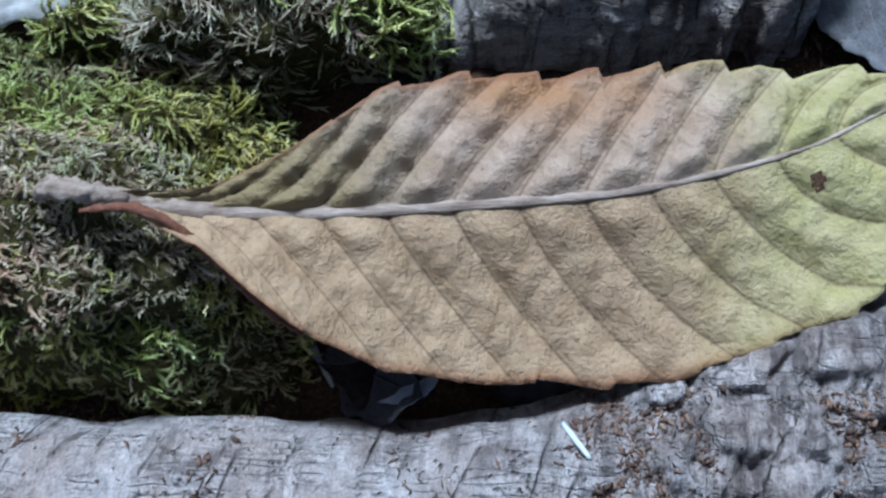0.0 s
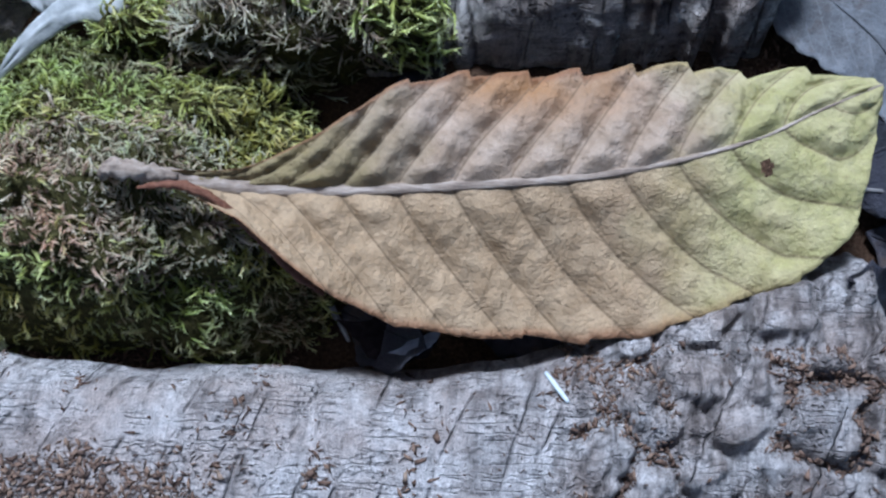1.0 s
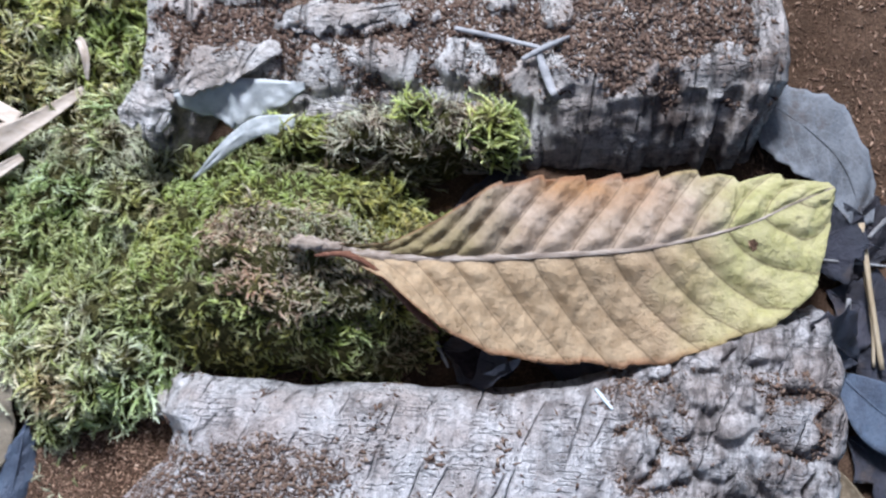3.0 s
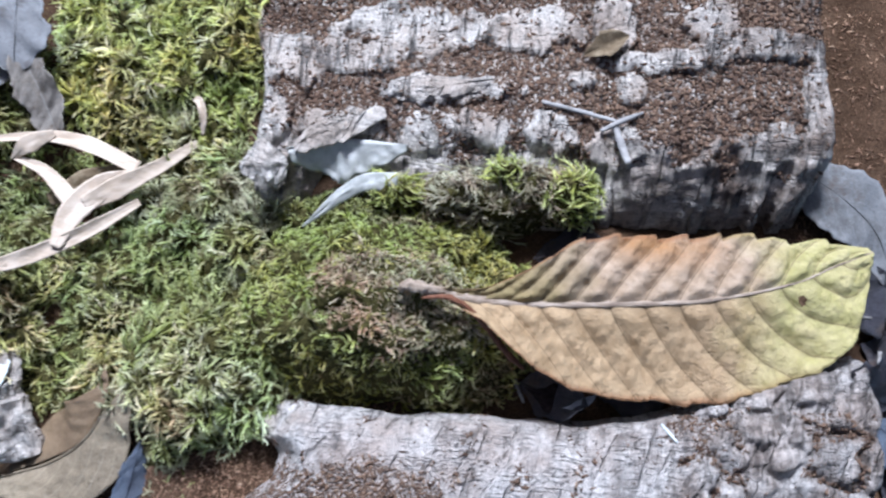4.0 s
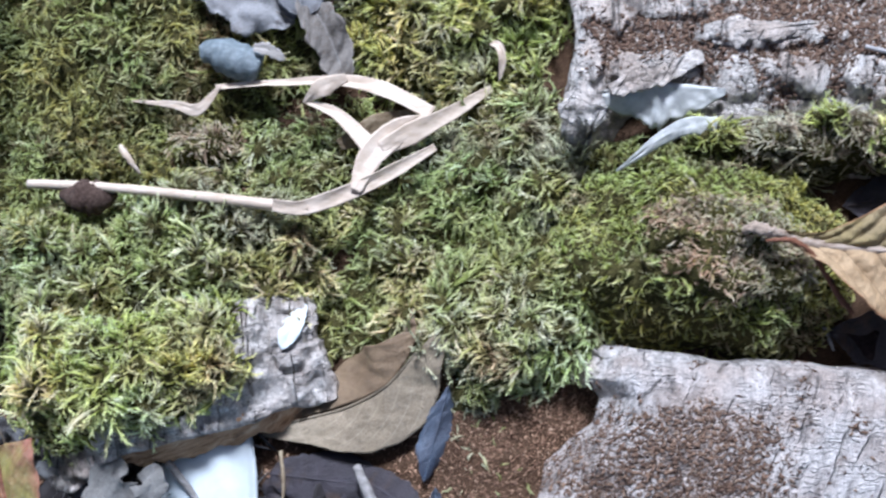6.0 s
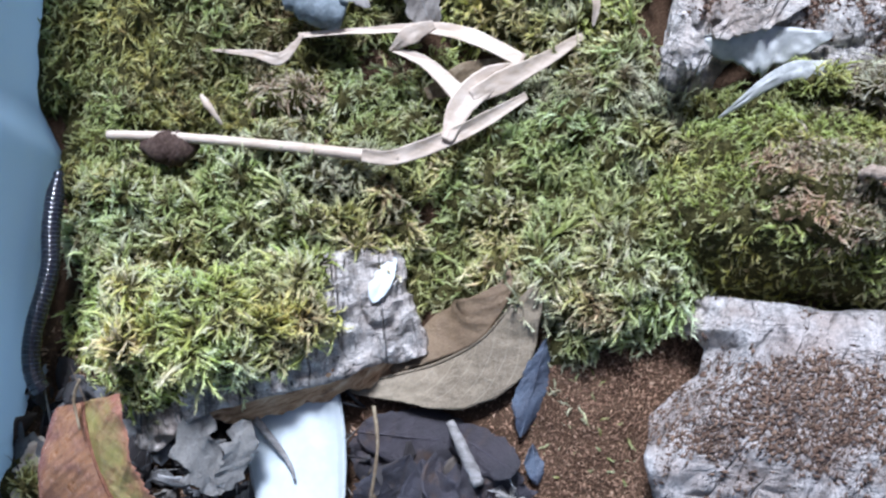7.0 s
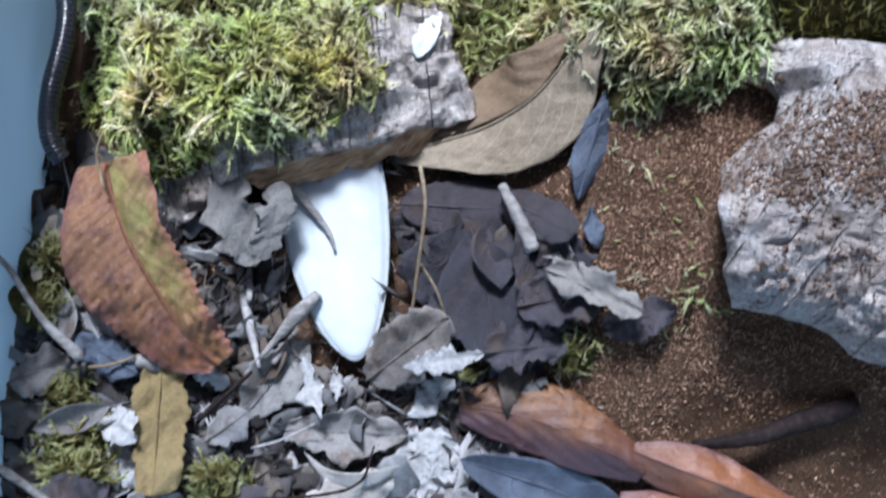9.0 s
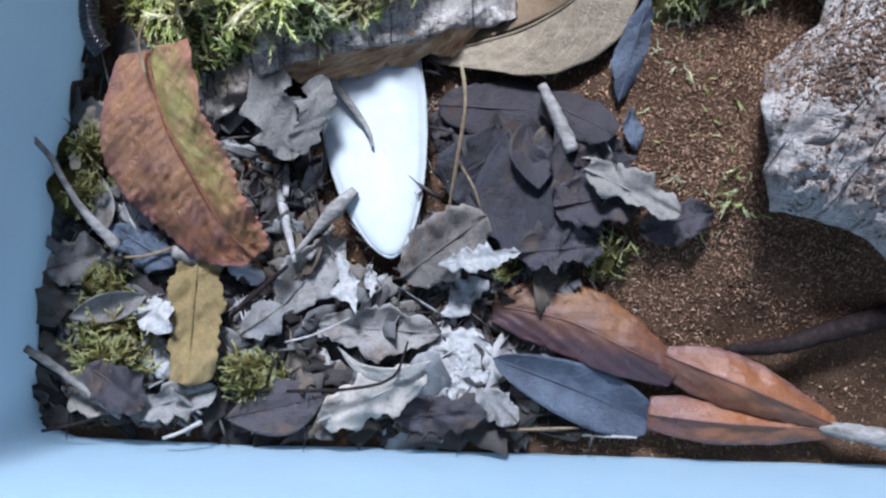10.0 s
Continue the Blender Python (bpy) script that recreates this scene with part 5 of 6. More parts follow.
def rust_leaf():
    spine = [(-0.4500, -0.0935, 0.046), (-0.4470, -0.1060, 0.048), (-0.4381, -0.1283, 0.048), (-0.4265, -0.1479, 0.045), (-0.4121, -0.1698, 0.038), (-0.3975, -0.1835, 0.031)]
    ob = thing("fallen_leaf", (-0.43, -0.14, 0.02), "rust-brown toothed leaf with one olive-green half, folded along its midrib", "leaf")
    part("west_half", blade(spine, 0, 0, rows=140, cols=20, fold=(0, [6, 0, -12, -20, -24]), curl=(0, -0.006), teeth=(26, 0.05), wave=(0.005, 5), veins=(24, 0.10, 0.0006), span=(0, 1), crumple=0.003, net=0.0005, ragged=0.05,
                            widths=([0.001] * 9, [0.0135, 0.022, 0.030, 0.034, 0.0345, 0.032, 0.027, 0.021, 0.006])), RUST_LEAF, ob, "rust-brown wrinkled leaf half")
    part("east_half", blade(spine, 0, 0, rows=120, cols=10, fold=([22, 28, 30, 26, 14], 0), curl=(-0.004, 0), teeth=(24, 0.075), wave=(0.006, 6), veins=(11, 0.30, 0.0007), span=(-1, 0), crumple=0.004, net=0.0006, ragged=0.10,
                            widths=([0.021, 0.022, 0.0225, 0.022, 0.021, 0.020, 0.018, 0.016, 0.010], [0.001] * 9)), RUST_GREEN, ob, "olive-green leaf half with brown toothed edge")
    part("midrib", tube([(x, y, z + 0.0003) for x, y, z in spine], [0.0013, 0.001, 0.0004], 6, 36), LEAF_RIM, ob, "dark purple-brown midrib")


rust_leaf()


# ---- cuttlebone ----
def cuttlebone():
    rows, cols = 60, 22
    a, b = Vector((-0.352, -0.066, 0.013)), Vector((-0.335, -0.1785, 0.019))
    along = (b - a).normalized()
    side = along.cross(Vector((0, 0, 1))).normalized()
    up = side.cross(along)
    top, under = np.zeros((rows, cols, 3)), np.zeros((rows, cols, 3))
    for k in range(rows):
        s = k / (rows - 1)
        w = 0.0245 * max(0.02, math.sin(math.pi * (0.12 + 0.88 * s) ** 0.92)) ** 0.55 if s < 1 else 0.0006
        for q in range(cols):
            t = 2 * q / (cols - 1) - 1
            p = a.lerp(b, s) + side * (t * w) + side * 0.003 * math.sin(math.pi * s)
            h = 0.007 * math.sqrt(max(0.0, 1 - t * t)) * (w / 0.0245) ** 0.8
            top[k, q], under[k, q] = p + up * h, p - up * 0.6 * h
    ob = thing("cuttlebone", (-0.344, -0.12, 0.008), "smooth white cuttlebone half tucked under bark", "cuttlebone")
    part("body", carry(sheet(top, under)), BONE, ob)
    rim = [top[k, 0] for k in range(4, rows - 1, 4)] + [(top[rows - 1, 0] + top[rows - 1, -1]) / 2] + [top[k, -1] for k in range(rows - 4, 3, -4)]
    part("margin", tube([tuple(q) for q in rim], [0.0008, 0.0008], 6, 120, 0.3), MARGIN, ob, "thin grey horny margin")


cuttlebone()


# ---- the dry husk with its stalk ----
def husk():
    ob = thing("dry_husk", (-0.33, 0.06, 0.015), "pale dry forked husk with a long stalk, lying on moss", "husk")
    thin = dict(rows=50, cols=5, thick=0.0008, crumple=0.0012, ragged=0.08)
    part("stalk", tube([(-0.4566, 0.0438, 0.0180), (-0.4137, 0.0435, 0.0240), (-0.3594, 0.0403, 0.0320), (-0.3232, 0.0377, 0.0360), (-0.3038, 0.0366, 0.0370)], [0.0024, 0.0026, 0.0027, 0.0030, 0.0034], 9, 46, 0.12), HUSK, ob, "long pale stalk")
    part("lower_arm", blade([(-0.3227, 0.0372, 0.0400), (-0.3050, 0.0375, 0.0400), (-0.2774, 0.0503, 0.0360), (-0.2603, 0.0609, 0.0330), (-0.2401, 0.0748, 0.0300)], 0, 0, fold=(25, -12), curl=(0.001, 0.001), widths=([0.003, 0.0042, 0.004, 0.0035, 0.002], [0.0034, 0.0045, 0.0045, 0.0040, 0.002]), **thin), HUSK, ob)
    part("sheath", blade([(-0.2813, 0.0478, 0.0400), (-0.2750, 0.0656, 0.0360), (-0.2624, 0.0806, 0.0320), (-0.2435, 0.0895, 0.0290)], 0, 0, fold=(12, -14), curl=(0.001, 0.001), widths=([0.002, 0.0052, 0.0065, 0.006, 0.003], [0.004, 0.0070, 0.0085, 0.007, 0.003]), **thin), HUSK, ob, "broad flat husk sheath")
    part("long_blade", blade([(-0.2685, 0.0711, 0.0340), (-0.2437, 0.0870, 0.0310), (-0.2286, 0.0966, 0.0290), (-0.2117, 0.1087, 0.0280)], 0, 0, fold=(14, -18), curl=(0.001, 0.001), widths=([0.004, 0.006, 0.0040, 0.0032, 0.0022], [0.004, 0.006, 0.0050, 0.0036, 0.0016]), **thin), HUSK, ob)
    part("short_arm", blade([(-0.2746, 0.0723, 0.0330), (-0.2923, 0.0891, 0.0270), (-0.3124, 0.0972, 0.0230)], 0, 0, fold=(15, -15), curl=(0.001, 0.001), widths=([0.005, 0.0042, 0.0028, 0.001], [0.005, 0.0042, 0.0030, 0.001]), **thin), HUSK, ob)
    part("upper_arm", blade([(-0.2430, 0.0923, 0.0300), (-0.2667, 0.1030, 0.0280), (-0.2906, 0.1086, 0.0240), (-0.3234, 0.1075, 0.0180), (-0.3616, 0.1035, 0.0150)], 0, 0, fold=(18, -15), curl=(0.001, 0.001), widths=([0.003, 0.0040, 0.0028, 0.0018, 0.0016], [0.005, 0.0055, 0.0030, 0.0018, 0.0016]), **thin), HUSK, ob)
    part("inner_sheath", blade([(-0.2920, 0.0749, 0.0190), (-0.2732, 0.0852, 0.0200), (-0.2503, 0.0931, 0.0220)], 0, 0, rows=26, cols=5, fold=(15, -10), thick=0.0008, widths=([0.003, 0.007, 0.004], [0.003, 0.010, 0.006])), TWIG_TAN, ob, "brown inner sheath")
    part("flap", blade([(-0.3123, 0.0957, 0.0240), (-0.3035, 0.1021, 0.0300), (-0.2899, 0.1107, 0.0260)], 0, 0, fold=(15, -22), widths=([0.0008, 0.0055, 0.002], [0.0008, 0.0055, 0.002]), **thin), HUSK, ob)
    part("end_flap", blade([(-0.4075, 0.0941, 0.0100), (-0.3828, 0.0927, 0.0140), (-0.3694, 0.0908, 0.0180), (-0.3582, 0.1036, 0.0190)], 0, 0, fold=(12, -14), widths=([0.0004, 0.0016, 0.0024, 0.0008], [0.0004, 0.0018, 0.0042, 0.0008]), **thin), HUSK, ob)


husk()


def seed_head():
    m = Vector((-0.4225, 0.0385, 0.018))
    v, f = tube([m + Vector(q) for q in ((-0.016, 0.001, 0), (-0.008, 0.0, 0.001), (0.004, 0.0, 0.001), (0.014, 0.003, 0))], [0.003, 0.0085, 0.0095, 0.002], 14, 22, 0.25)
    single("seed_head", carry((v, f)), SEED, "dark brown shrivelled seed head round the husk stalk", "seed head")


seed_head()


def stick(label, points, radii, material, lift=0.002, z=None, name="twig", category="twig", sides=7, rough=0.25, flat=1.0):
    line = z if z else resting(points, lift)
    return single(name, tube(line, radii, sides, None, rough, flat), material, label, category)


def hook():
    single("curled_sliver", blade([(-0.2141, 0.1316, 0.0360), (-0.2098, 0.1286, 0.0410), (-0.2073, 0.1211, 0.0410), (-0.2080, 0.1113, 0.0360)], 0.0022, 0.0024, (0.35, 0.5), 26, 4, (25, 15), thick=0.0006), HUSK, "pale curled sliver standing in moss", "sliver")


hook()
single("bark_chip", blade([(x, y, top_of(LEFT_TOP, x, y)[0] + 0.003) for x, y in ((-0.303, -0.0125), (-0.307, -0.024), (-0.313, -0.037))], 0.004, 0.006, (0.6, 0.5), 22, 5, (10, 6), ragged=0.3, thick=0.0012), BONE, "white flake on a bark chunk", "flake")

# crossed slivers and small things on the upper bark
stick("thin pale straw on bark", [(-0.032, 0.127), (-0.012, 0.123), (0.006, 0.119)], [0.0011, 0.0012, 0.0009], TWIG_PALE, 0.003)
stick("short pale splinter on bark", [(-0.002, 0.114), (0.008, 0.119), (0.018, 0.123)], [0.0011, 0.0016, 0.0007], TWIG_PALE, 0.0035)
stick("flat grey splinter on bark", [(0.005, 0.117), (0.008, 0.108), (0.012, 0.098)], [0.0016, 0.0023, 0.0018], TWIG_PALE, 0.003, flat=0.5)
leaf("small curled tan leaf scrap on bark", [(-0.012, 0.152), (0.010, 0.162)], 0.007, 0.006, TWIG_TAN, 0.004, rows=20, cols=5, fold=(30, 20), ragged=0.3)
leaf("blue-grey curled leaf strip under bark", None, 0, 0, FACE, z=[(-0.149, 0.061, 0.066), (-0.140, 0.068, 0.071), (-0.129, 0.077, 0.078), (-0.117, 0.083, 0.081), (-0.102, 0.084, 0.078)], rows=36, cols=6, fold=(12, -18), curl=(0.0, -0.001), thick=0.0004, widths=([0.0005, 0.002, 0.0032, 0.0042, 0.005], [0.0005, 0.0025, 0.004, 0.0045, 0.005]))
stick("white splinter on crumbly bark", [(0.031, -0.029), (0.037, -0.037)], [0.0007, 0.0009, 0.0006], BONE, 0.001)
# Black sheet put in place of a dark, shaded hole with pale edges.
leaf("torn black scrap standing for a dark hole by a large leaf", None, 0.006, 0.007, TWIG_DARK, z=[(-0.034, -0.014, 0.074), (-0.018, -0.021, 0.074), (-0.002, -0.020, 0.072)], rows=26, cols=5, lobes=0.7, ragged=0.5, fold=(-10, 10))
leaf("small white torn leaf scrap", None, 0.002, 0.0025, LICHEN, z=[(-0.017, -0.0235, 0.088), (-0.009, -0.022, 0.089), (-0.001, -0.0165, 0.089)], rows=20, cols=4, lobes=0.5, ragged=0.4)
stick("white splinter at the moss edge", [(-0.038, -0.010), (-0.032, -0.022)], [0.0013, 0.0010, 0.0006], TWIG_PALE, 0.002)

# east end
leaf("grey weathered leaf behind bark", None, 0, 0, GREY_LEAF, z=[(0.108, 0.106, 0.054), (0.130, 0.090, 0.060), (0.146, 0.072, 0.062), (0.156, 0.046, 0.058)], rows=50, cols=9, fold=(-8, 10), ragged=0.12, wave=(0.004, 4), crumple=0.003, widths=([0.008, 0.017, 0.020, 0.016, 0.012, 0.005], [0.010, 0.020, 0.022, 0.018, 0.012, 0.005]))
leaf("teal-grey leaf at the end of the bark", None, 0.014, 0.016, SLATE_LEAF, z=[(0.142, -0.020, 0.06), (0.165, -0.040, 0.062), (0.19, -0.05, 0.06)], rows=30, cols=6)
stick("thin grey straw behind the bark", None, [0.0008, 0.0009, 0.0006], TWIG_PALE, z=[(0.130, 0.087, 0.058), (0.138, 0.077, 0.06), (0.146, 0.066, 0.06)])
stick("tan straw standing beside the bark", None, [0.0016, 0.0012, 0.0014], STRAW, z=[(0.1540, 0.0470, 0.060), (0.1575, 0.0150, 0.062), (0.1630, -0.0190, 0.060)])
stick("tan straw standing beside the bark", None, [0.0009, 0.0010, 0.0008], STRAW, z=[(0.1560, 0.0250, 0.058), (0.1590, 0.0020, 0.060), (0.1600, -0.0180, 0.058)])
stick("grey dead twig beside the bark", None, [0.0012, 0.0016, 0.0012], TWIG, z=[(0.1500, 0.0130, 0.055), (0.1480, -0.0010, 0.056), (0.1440, -0.0160, 0.054)])
stick("grey dead twig crossing a straw", None, [0.0010, 0.0013, 0.0009], TWIG, z=[(0.1560, 0.0400, 0.064), (0.1640, 0.0480, 0.064), (0.1720, 0.0520, 0.062)])
leaf("curled brown leaf against the bark's end", None, 0.006, 0.007, TWIG_TAN, z=[(0.140, -0.062, 0.066), (0.149, -0.080, 0.064), (0.158, -0.098, 0.058)], rows=26, cols=5, fold=(30, 20), ragged=0.1)
stick("thin straw under a leaf", None, [0.0006, 0.0007, 0.0005], TWIG, z=[(0.125, 0.031, 0.06), (0.15, 0.029, 0.06), (0.175, 0.027, 0.06)])

# Some of these leaves are added so the deep shade here reads dark.
for points, half in (([(0.137, 0.046), (0.172, 0.034)], 0.016), ([(0.140, 0.016), (0.178, 0.002)], 0.017), ([(0.145, -0.006), (0.182, -0.034)], 0.015), ([(0.120, 0.030), (0.155, 0.050)], 0.018), ([(0.120, 0.000), (0.150, -0.015)], 0.016), ([(0.150, -0.050), (0.190, -0.075)], 0.018), ([(0.146, -0.085), (0.160, -0.125)], 0.020)):
    leaf("dark leaf, partly added to deepen the shade beside the bark's end", points, half, half, DARK_LEAF, 0.004, rows=30, cols=6, ragged=0.3, lobes=0.3, wave=(0.004, 3), crumple=0.004)

# Black shade in the gap under the large leaf, made with added leaves.
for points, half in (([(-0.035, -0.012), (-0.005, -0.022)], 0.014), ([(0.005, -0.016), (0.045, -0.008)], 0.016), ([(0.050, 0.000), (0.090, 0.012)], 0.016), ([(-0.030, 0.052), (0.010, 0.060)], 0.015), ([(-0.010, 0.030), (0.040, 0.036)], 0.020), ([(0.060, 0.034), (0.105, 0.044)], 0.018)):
    leaf("added black leaf that darkens the shaded gap under a large leaf", points, half, half, DARK_LEAF, 0.003, rows=24, cols=6, ragged=0.3, lobes=0.3, wave=(0.003, 3), crumple=0.003)

# north-west leaves
leaf("pale papery leaf on moss", None, 0.017, 0.018, PALE_LEAF, z=[(-0.3173, 0.1447, 0.0200), (-0.3173, 0.1664, 0.0230), (-0.3194, 0.1974, 0.0200)], rows=36, cols=8, wave=(0.006, 3), ragged=0.25, lobes=0.2, crumple=0.006, shape=(0.5, 0.45))
leaf("grey curled leaf on moss", None, 0.012, 0.014, GREY_LEAF, z=[(-0.3162, 0.1560, 0.0140), (-0.3029, 0.1375, 0.0200), (-0.2905, 0.1106, 0.0160)], rows=36, cols=8, fold=(25, 25), wave=(0.006, 3), ragged=0.25, lobes=0.2, crumple=0.006, shape=(0.5, 0.45))
leaf("pale grey dead leaf on moss", None, 0.018, 0.018, PALE_LEAF, z=[(-0.3802, 0.1642, 0.0100), (-0.3493, 0.1560, 0.0130), (-0.3214, 0.1436, 0.0120)], rows=36, cols=8, wave=(0.006, 3), ragged=0.25, lobes=0.2, crumple=0.006, shape=(0.5, 0.45))
leaf("pale dead leaf on moss", None, 0.013, 0.013, PALE_LEAF, z=[(-0.3771, 0.1921, 0.0120), (-0.3596, 0.1849, 0.0160), (-0.3379, 0.1787, 0.0120)], rows=30, cols=7, wave=(0.006, 3), ragged=0.25, lobes=0.2, crumple=0.006, shape=(0.5, 0.45))


def rolled():
    v, f = tube([(-0.3699, 0.1210, 0.0160), (-0.3627, 0.1220, 0.0170), (-0.3493, 0.1179, 0.0170), (-0.3379, 0.1148, 0.0160)], [0.005, 0.0095, 0.0105, 0.008], 14, 20, 0.12)
    ob = thing("rolled_leaf", (-0.3544, 0.1188, 0.0060), "blue-grey rolled leaf on moss with a white scrap at its end", "leaf")
    part("roll", (v, f), SHELL, ob)
    part("scrap", blade([(-0.3411, 0.1241, 0.0260), (-0.3318, 0.1231, 0.0260), (-0.3235, 0.1189, 0.0220)], 0.003, 0.004, (0.4, 0.5), 20, 4, ragged=0.4), PALE_LEAF, ob, "white papery scrap")


rolled()

# ---- leaf litter: label, spine, half widths, material, lift, extra shape ----
LOBED, TORN, FLAT = dict(lobes=0.5, ragged=0.4, wave=(0.005, 4), crumple=0.005, shape=(0.5, 0.5)), dict(lobes=0.22, ragged=0.4, wave=(0.005, 4), crumple=0.005, shape=(0.5, 0.5)), dict(wave=(0.004, 3), ragged=0.25, lobes=0.2, crumple=0.003)
litter = [
    ("slate-grey leaf below an olive leaf", [(-0.226, -0.050), (-0.236, -0.100)], 0.008, 0.008, SLATE_LEAF, 0.004, FLAT),
    ("dark grey leaf beside the cuttlebone", [(-0.305, -0.094), (-0.313, -0.130)], 0.014, 0.012, DARK_LEAF, 0.0005, FLAT),
    ("black damp leaf in the litter", [(-0.290, -0.112), (-0.300, -0.156)], 0.022, 0.020, DARK_LEAF, 0.0015, FLAT),
    ("large dark grey damp leaf", [(-0.284, -0.114), (-0.266, -0.178)], 0.024, 0.026, DARK_LEAF, 0.002, FLAT),
    ("purple-grey curled leaf in the litter", [(-0.275, -0.108), (-0.269, -0.142)], 0.012, 0.013, DARK_LEAF, 0.002, dict(fold=(20, 25))),
    ("small grey leaf scrap on coir", [(-0.247, -0.112), (-0.239, -0.130)], 0.008, 0.008, GREY_LEAF, 0.003, TORN),
    ("small slate leaf scrap on coir", [(-0.230, -0.102), (-0.227, -0.122)], 0.005, 0.005, SLATE_LEAF, 0.003, FLAT),
    ("dark purple-grey leaf on coir", [(-0.248, -0.114), (-0.234, -0.140)], 0.014, 0.015, DARK_LEAF, 0.0015, TORN),
    # The next two are added to paint the shadow below the olive leaf.
    ("black filler leaf darkening the shade under an olive leaf", [(-0.318, -0.103), (-0.258, -0.105)], 0.015, 0.015, DARK_LEAF, 0.001, dict(wave=(0.002, 3), ragged=0.2, crumple=0.0015, shape=(0.5, 0.4))),
    ("dark filler leaf darkening the shade under an olive leaf", [(-0.270, -0.099), (-0.238, -0.116)], 0.011, 0.011, DARK_LEAF, 0.002, dict(wave=(0.002, 3), ragged=0.2, crumple=0.0015, shape=(0.5, 0.4))),
    ("dark damp leaf below an olive leaf", [(-0.262, -0.106), (-0.246, -0.156)], 0.016, 0.013, DARK_LEAF, 0.001, FLAT),
    ("dark damp leaf on coir", [(-0.262, -0.150), (-0.222, -0.140)], 0.014, 0.013, DARK_LEAF, 0.003, TORN),
    ("black damp leaf on coir", [(-0.276, -0.172), (-0.238, -0.166)], 0.012, 0.012, DARK_LEAF, 0.002, LOBED),
    ("black leaf scrap on coir", [(-0.222, -0.158), (-0.190, -0.147)], 0.009, 0.010, DARK_LEAF, 0.003, TORN),
    ("pale ruffled lichen-covered leaf", [(-0.250, -0.132), (-0.206, -0.150)], 0.009, 0.009, SILVER_LEAF, 0.006, LOBED),
    ("grey weathered leaf in the litter", [(-0.330, -0.188), (-0.292, -0.156)], 0.014, 0.014, GREY_LEAF, 0.003, TORN),
    ("grey weathered leaf in the litter", [(-0.390, -0.211), (-0.358, -0.171)], 0.015, 0.014, GREY_LEAF, 0.004, FLAT),
    ("grey-brown curled leaf in the litter", [(-0.367, -0.213), (-0.309, -0.213)], 0.012, 0.012, GREY_LEAF, 0.003, TORN),
    ("pale crumbling leaf in the litter", [(-0.364, -0.258), (-0.314, -0.230)], 0.011, 0.012, PALE_LEAF, 0.005, TORN),
    ("dark purple-grey leaf by the tub wall", [(-0.408, -0.260), (-0.362, -0.247)], 0.013, 0.014, DARK_LEAF, 0.004, dict(fold=(15, 15))),
    ("grey leaf with ragged edge", [(-0.451, -0.260), (-0.412, -0.245)], 0.009, 0.010, GREY_LEAF, 0.006, TORN),
    ("olive-gold crumpled leaf in the litter", [(-0.426, -0.184), (-0.424, -0.244)], 0.013, 0.012, GOLD_LEAF, 0.005, dict(wave=(0.005, 5), shape=(0.5, 0.18), crumple=0.006, ragged=0.35, net=0.0015)),
    ("white flaking leaf scrap in the litter", [(-0.452, -0.212), (-0.432, -0.217)], 0.008, 0.007, LICHEN, 0.006, LOBED),
    ("white flaking leaf scrap in the litter", [(-0.447, -0.223), (-0.437, -0.243)], 0.007, 0.007, LICHEN, 0.006, LOBED),
    ("grey curled leaf in the corner", [(-0.482, -0.217), (-0.446, -0.204)], 0.007, 0.008, GREY_LEAF, 0.016, dict(fold=(30, -20))),
    ("grey lobed leaf by the tub wall", [(-0.496, -0.196), (-0.472, -0.186)], 0.011, 0.011, GREY_LEAF, 0.004, LOBED),
    ("teal-grey leaf under a twig", [(-0.470, -0.172), (-0.436, -0.190)], 0.010, 0.010, SLATE_LEAF, 0.003, FLAT),
    ("blue-grey leaf in the tub corner", [(-0.488, -0.248), (-0.457, -0.258)], 0.010, 0.010, GREY_LEAF, 0.004, TORN),
    ("dark damp leaf in the tub corner", [(-0.471, -0.238), (-0.444, -0.256)], 0.011, 0.011, DARK_LEAF, 0.003, TORN),
    ("white leaf sliver in the litter", [(-0.413, -0.188), (-0.395, -0.193)], 0.005, 0.005, BONE, 0.005, TORN),
    ("blue-grey leaf scrap in the litter", [(-0.404, -0.220), (-0.384, -0.205)], 0.009, 0.010, GREY_LEAF, 0.005, FLAT),
    ("cream papery leaf scrap", [(-0.480, -0.114), (-0.486, -0.148)], 0.006, 0.007, CREAM_LEAF, 0.006, TORN),
    ("slate-blue leaf under amber leaf", [(-0.284, -0.222), (-0.240, -0.236), (-0.203, -0.250)], 0.014, 0.015, SLATE_LEAF, 0.004, dict(wave=(0.002, 3), shape=(0.6, 0.4))),
    ("grey leaf scrap by the tub wall", [(-0.290, -0.238), (-0.270, -0.252)], 0.007, 0.008, GREY_LEAF, 0.003, TORN),
    ("dark leaf scrap by the tub wall", [(-0.330, -0.254), (-0.285, -0.248)], 0.009, 0.009, DARK_LEAF, 0.002, TORN),
]


